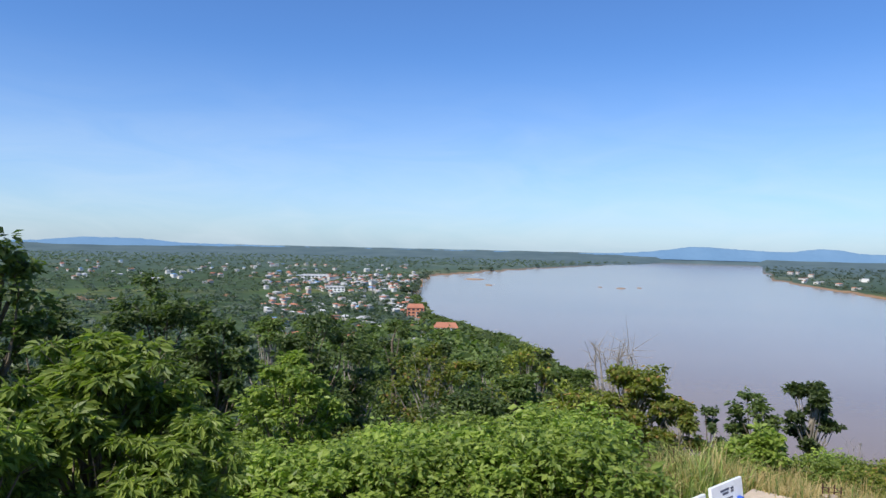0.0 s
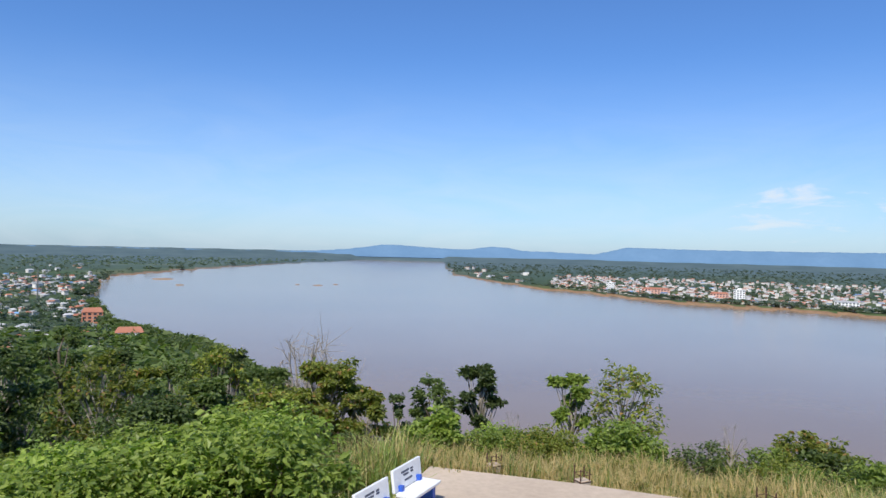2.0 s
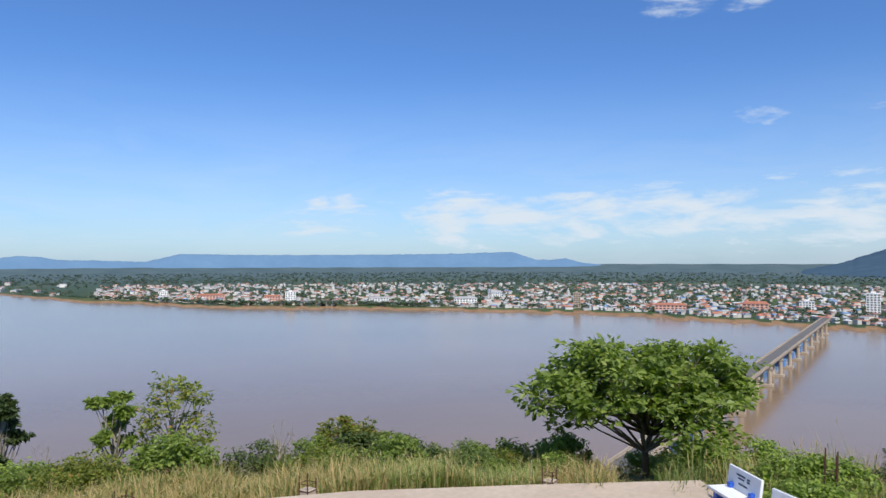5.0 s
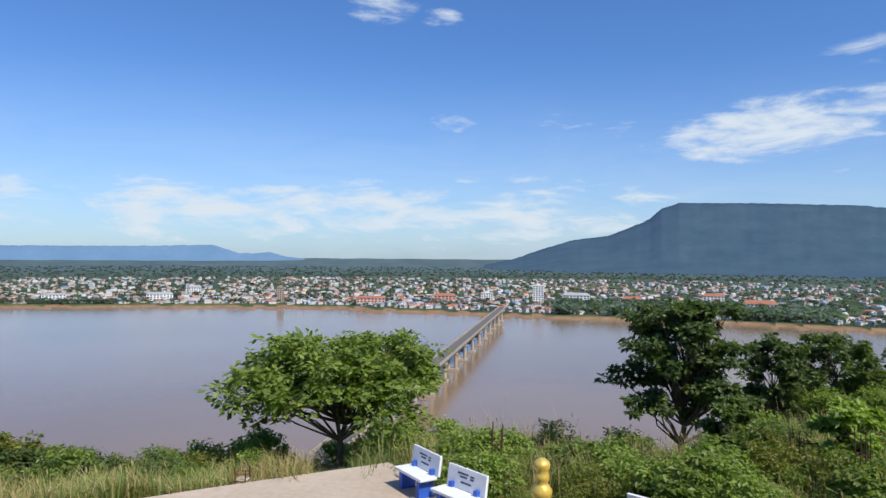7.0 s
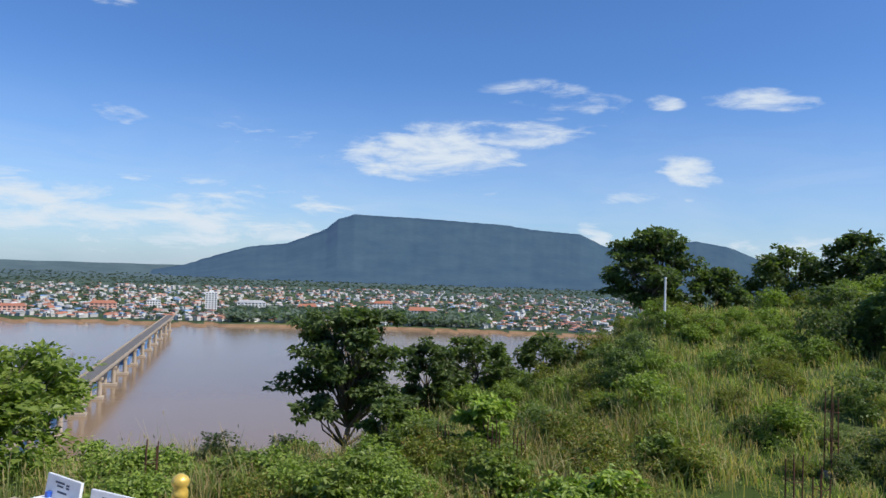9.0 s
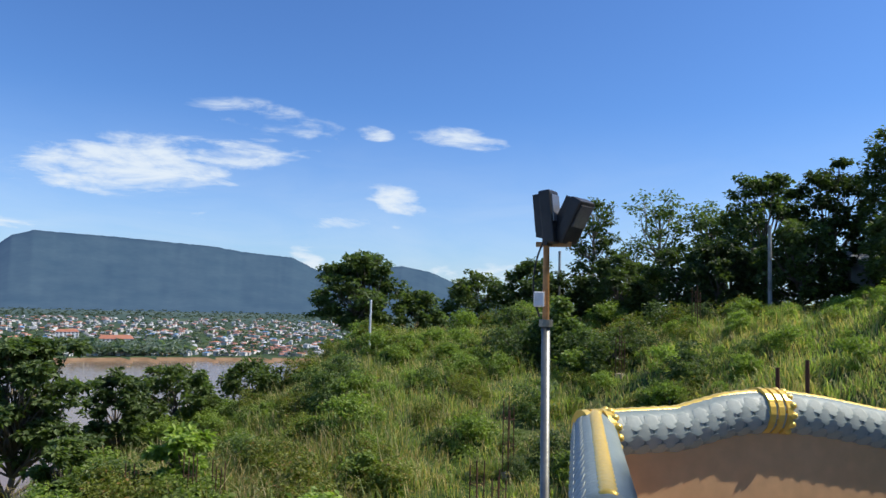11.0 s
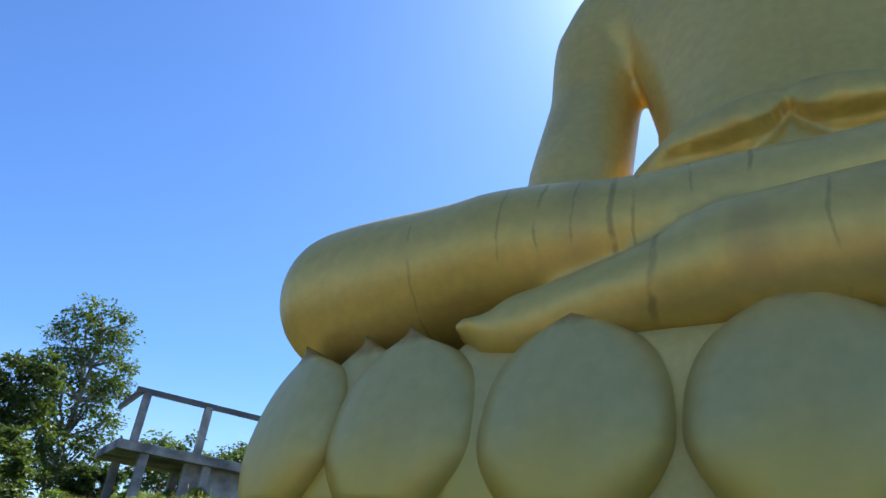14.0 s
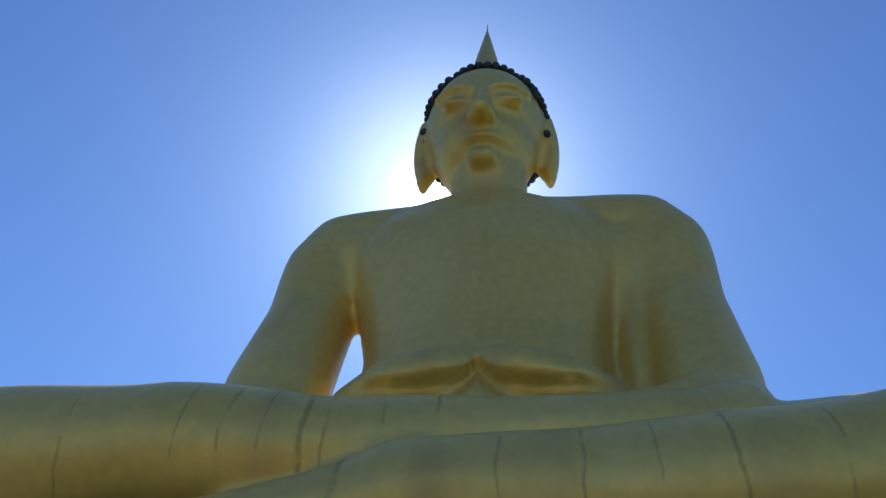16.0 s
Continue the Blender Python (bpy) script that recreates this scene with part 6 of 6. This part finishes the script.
    bmesh.ops.create_uvsphere(sc, u_segments=8, v_segments=5, radius=1.0)
    sc_me = bm_mesh("scale", sc, [M_SCALE, M_SCALE], True)
    for pts in (path, side):
        d = (pts[-1] - pts[0])
        s = Vector((0, 0, 1)).cross(Vector((d.x, d.y, 0)).normalized())
        if (pts[0] + s).length > pts[0].length:
            s = -s
        run = int(d.length / 0.064)
        for k in range(run):
            f = (k + 0.5) / run * (len(pts) - 1)
            p = pts[int(f)].lerp(pts[min(len(pts) - 1, int(f) + 1)], f - int(f))
            lie = (pts[min(len(pts) - 1, int(f) + 1)] - pts[max(0, int(f) - 1)]).normalized()
            rise = s.cross(lie) if s.cross(lie).z > 0 else lie.cross(s)
            for row, ang in enumerate((-0.75, -0.3, 0.15, 0.6)):
                if (row + k) % 2:
                    continue
                nrm = s * math.cos(ang) + rise * math.sin(ang)
                part("scale", sc_me, None, root, m=Matrix.Translation(p + nrm * 0.144) @ nrm.to_track_quat("Z", "X").to_matrix().to_4x4() @ Matrix.Diagonal((0.062, 0.062, 0.007, 1)))
    # gold collars
    for p, q in ((path[0], path[1]), (path[11], path[12]), (path[35], path[36])):
        d = (q - p).normalized()
        m = d.to_track_quat("Z", "Y").to_matrix().to_4x4()
        bm = bmesh.new()
        for off in (-0.07, 0.0, 0.07):
            bmesh.ops.create_cone(bm, cap_ends=True, segments=20, radius1=0.165, radius2=0.165, depth=0.045, matrix=Matrix.Translation(p + d * off) @ m)
        for t in range(14):
            ang = t * math.pi / 7
            ball(bm, 0.026, p + m.to_3x3() @ Vector((0.15 * math.cos(ang), 0.15 * math.sin(ang), 0.1)), (1.2, 1.2, 1), 2)
        part("collar", bm, M_GOLD, root, "gold ornamented collar")
    # tail curling up against the wall
    end = path[-1]
    d = (path[-1] - path[-6]).normalized()
    tail = [end + d * (0.16 * math.sin(k / 14 * 2.4)) + Vector((0, 0, 1.45 * (k / 14) ** 1.2)) for k in range(15)]
    sweep([path[-2]] + tail, lambda f: 0.135 * (1 - f) + 0.012, "tail", M_TAIL, "mossy gold tail tip")
    for k in range(2, 13):
        part("flame", ball(bmesh.new(), 0.07 * (1 - k / 18), tail[k] + Vector((0.0, 0, 0.03)) - d * 0.09, (1, 1, 1.5), 1), M_TAIL, root)


def scale_mat():
    return mat("serpent_scale_paint", (0.25, 0.31, 0.29), (0.46, 0.47, 0.42), 0.5, 0.65, bump=0.15, fine=25, spread=0.05, per="object")


M_SCALE = scale_mat()
M_SCALEGAP = mat("serpent_body_paint", (0.17, 0.22, 0.21), (0.27, 0.31, 0.29), 2.0, 0.5, bump=0.15, fine=25)
M_TAIL = mat("mossy_gold", (0.30, 0.27, 0.05), (0.45, 0.36, 0.08), 6, 0.7, bump=0.3)
naga()


# ---- steps, shrine, frame, poles ----
def steps():
    a = bearing(-178.6, 9.6)
    left = bearing(-165.2, 9.9)
    along = (a - left)
    along.z = 0
    L = along.length
    back = Vector((along.y, -along.x, 0)).normalized()
    if back.dot(a) < 0:
        back = -back
    root = thing("garden_steps", Matrix.Translation((0.117, -0.097, 0)), "weathered concrete steps climbing the grassy bank", "steps", kind="structure")
    u = along.normalized()
    for k in range(4):
        z1 = EYE_Z - 0.94 + 0.165 * k
        p0 = left + u * (0.32 * k) + back * (0.30 * k)
        far = back * (2.6 if k == 3 else 0.8)
        ln_ = L - 0.15 - 0.32 * k
        pts = [p0, p0 + u * ln_, p0 + u * ln_ + far, p0 + far]
        # risers get a much darker colour than the treads
        bm = prism(bmesh.new(), [(p.x, p.y) for p in pts], z1 - 0.165 - 0.8, z1 - 0.03)
        part("riser", bm, M_BLACKSTAIN, root, "dark grey riser")
        o = back * -0.02 - u * 0.02
        pts = [p0 + o, p0 + u * ln_ + o, p0 + u * ln_ + far, p0 + far]
        part("tread", prism(bmesh.new(), [(p.x, p.y) for p in pts], z1 - 0.03, z1), M_CONCRETE, root, "pale worn tread")


steps()


def shrine():
    root = thing("donation_shrine", ST @ Matrix.Translation((-4.02, 5.8, -1.6)) @ Matrix.Diagonal((0.86, 0.86, 0.92, 1)), "yellow framed notice shrine with a curved roof on a maroon chest", "shrine")
    part("chest", box(bmesh.new(), (1.25, 0.6, 0.85), (0, 0, 0.45), 0.02), M_MAROON, root, "maroon painted chest")
    for sx in (-1, 1):
        part("post", box(bmesh.new(), (0.11, 0.11, 1.15), (sx * 0.36, -0.1, 1.35), 0.01), M_YELLOW, root)
    bm = bmesh.new()
    n = 14
    prof = [(-0.52 + 1.04 * k / n, 0.26 * math.sin(math.pi * k / n) ** 0.8 * (1 if 0 < k < n else 0)) for k in range(n + 1)]
    rows = [[bm.verts.new((x, y, 1.9 + z + dz)) for y, dz in ((-0.5, 0), (0.75, 0), (0.75, -0.07), (-0.5, -0.07))] for x, z in prof]
    for p, q in zip(rows, rows[1:]):
        for i in range(4):
            bm.faces.new((p[i], p[(i + 1) % 4], q[(i + 1) % 4], q[i]))
    bm.faces.new(rows[0][::-1]), bm.faces.new(rows[-1])
    part("roof", bm, M_YELLOW, root, "curved yellow roof")
    cab = part("cabinet", box(bmesh.new(), (0.6, 0.16, 0.75), (0, -0.06, 1.27), 0.01), M_YELLOW, root)
    part("notice_board", box(bmesh.new(), (0.46, 0.02, 0.56), (0, -0.15, 1.24)), M_NOTICE, cab, "dark red notice board")
    for r in range(4):
        for c in range(3):
            part("printed_bar", box(bmesh.new(), (0.1, 0.006, 0.02), (-0.15 + 0.15 * c, -0.163, 1.06 + 0.11 * r)), M_PLASTIC, cab)
    part("title_bar", box(bmesh.new(), (0.4, 0.006, 0.07), (0, -0.163, 1.5)), M_PLASTIC, cab)


M_NOTICE = mat("dark_red_board", (0.07, 0.012, 0.015), (0.10, 0.02, 0.022), 3, 0.3, bump=0)
shrine()


def concrete_frame():
    p = bearing(-172.3, 27)
    q = bearing(-186, 29)
    ax = (q - p)
    ln_ = ax.length
    root = thing("concrete_frame", Matrix.Translation((p.x, p.y, EYE_Z)) @ Matrix.Rotation(math.atan2(ax.y, ax.x), 4, "Z"), "unfinished grey concrete viewing deck on columns with a beam rail", "building frame")
    sgn = 1 if (Matrix.Rotation(math.atan2(ax.y, ax.x), 3, "Z") @ Vector((0, 1, 0))).dot(p) > 0 else -1
    g = ground_at(-174, 27) - EYE_Z - 0.5
    part("deck", box(bmesh.new(), (ln_ + 0.6, 4.0, 0.32), (ln_ / 2, sgn * 2.0, 4.0), 0.02), M_GREYWALL, root)
    part("rail_beam", box(bmesh.new(), (ln_ + 0.4, 0.16, 0.2), (ln_ / 2, 0.1 * sgn, 5.9), 0.02), M_DARKCONC, root)
    part("rail_beam", box(bmesh.new(), (0.16, 3.8, 0.2), (0, sgn * 2.0, 5.9), 0.02), M_DARKCONC, root)
    for k in range(4):
        x = 0.2 + k * (ln_ - 0.4) / 3
        part("rail_post", box(bmesh.new(), (0.26, 0.26, 1.7), (x, 0.1 * sgn, 5.0), 0.015), M_GREYWALL, root)
        if k < 2:
            part("column", box(bmesh.new(), (0.3, 0.3, 4.0 - g), (x + 0.5, 0.3 * sgn, (4.0 + g) / 2), 0.015), M_GREYWALL, root)
            part("column", box(bmesh.new(), (0.3, 0.3, 4.0 - g), (x + 0.2, 3.4 * sgn, (4.0 + g) / 2), 0.015), M_GREYWALL, root)
    part("room_wall", box(bmesh.new(), (ln_ * 0.7, 0.2, 3.9 - g), (ln_ * 0.66, sgn * 0.6, (3.9 + g) / 2), 0.015), M_GREYWALL, root, "stained grey rendered wall")


M_DARKCONC = mat("dark_concrete", (0.10, 0.10, 0.10), (0.18, 0.18, 0.17), 1.0, 0.9, bump=0.2)
concrete_frame()


def pole(az, d, top_el, r, material, label):
    p = bearing(az, d)
    g = ground_at(az, d)
    h = EYE_Z + d * math.tan(top_el * DEG) - g
    root = thing("pole", Matrix.Translation((p.x, p.y, g)), label, "pole")
    part("shaft", cyl(bmesh.new(), r, r * 0.8, h + 0.4, (0, 0, h / 2 - 0.2), 10), material, root)
    part("cap", cyl(bmesh.new(), r * 1.1, r * 0.9, 0.08, (0, 0, h + 0.02), 10), material, root)


pole(-125.85, 33, -0.15, 0.055, M_PLASTIC, "thin white pole on the ridge")
pole(-156.1, 31, 6.2, 0.085, M_GREYWALL, "grey concrete utility pole among the trees")
pole(-140.8, 38, 4.2, 0.08, M_GREYWALL, "grey concrete utility pole among the trees")


def hut(az, d):
    p = bearing(az, d)
    g = ground_at(az, d)
    root = thing("hut", Matrix.Translation((p.x, p.y, g)) @ Matrix.Rotation(az * DEG + 0.3, 4, "Z"), "small hut with a pale sheet roof among the trees", "hut")
    part("wall", box(bmesh.new(), (2.0, 1.8, 1.5), (0, 0, 0.7), 0.02), M_GREYWALL, root)
    part("roof", box(bmesh.new(), (2.4, 2.2, 0.05), (0, 0, 1.65), 0.01, Matrix.Rotation(0.25, 4, "X")), M_ROOFPALE, root, "pale sheet metal roof")
    part("door", box(bmesh.new(), (0.6, 0.05, 1.3), (0.2, -0.92, 0.65), 0.01), M_MAROON, root)


hut(-162.4, 36)
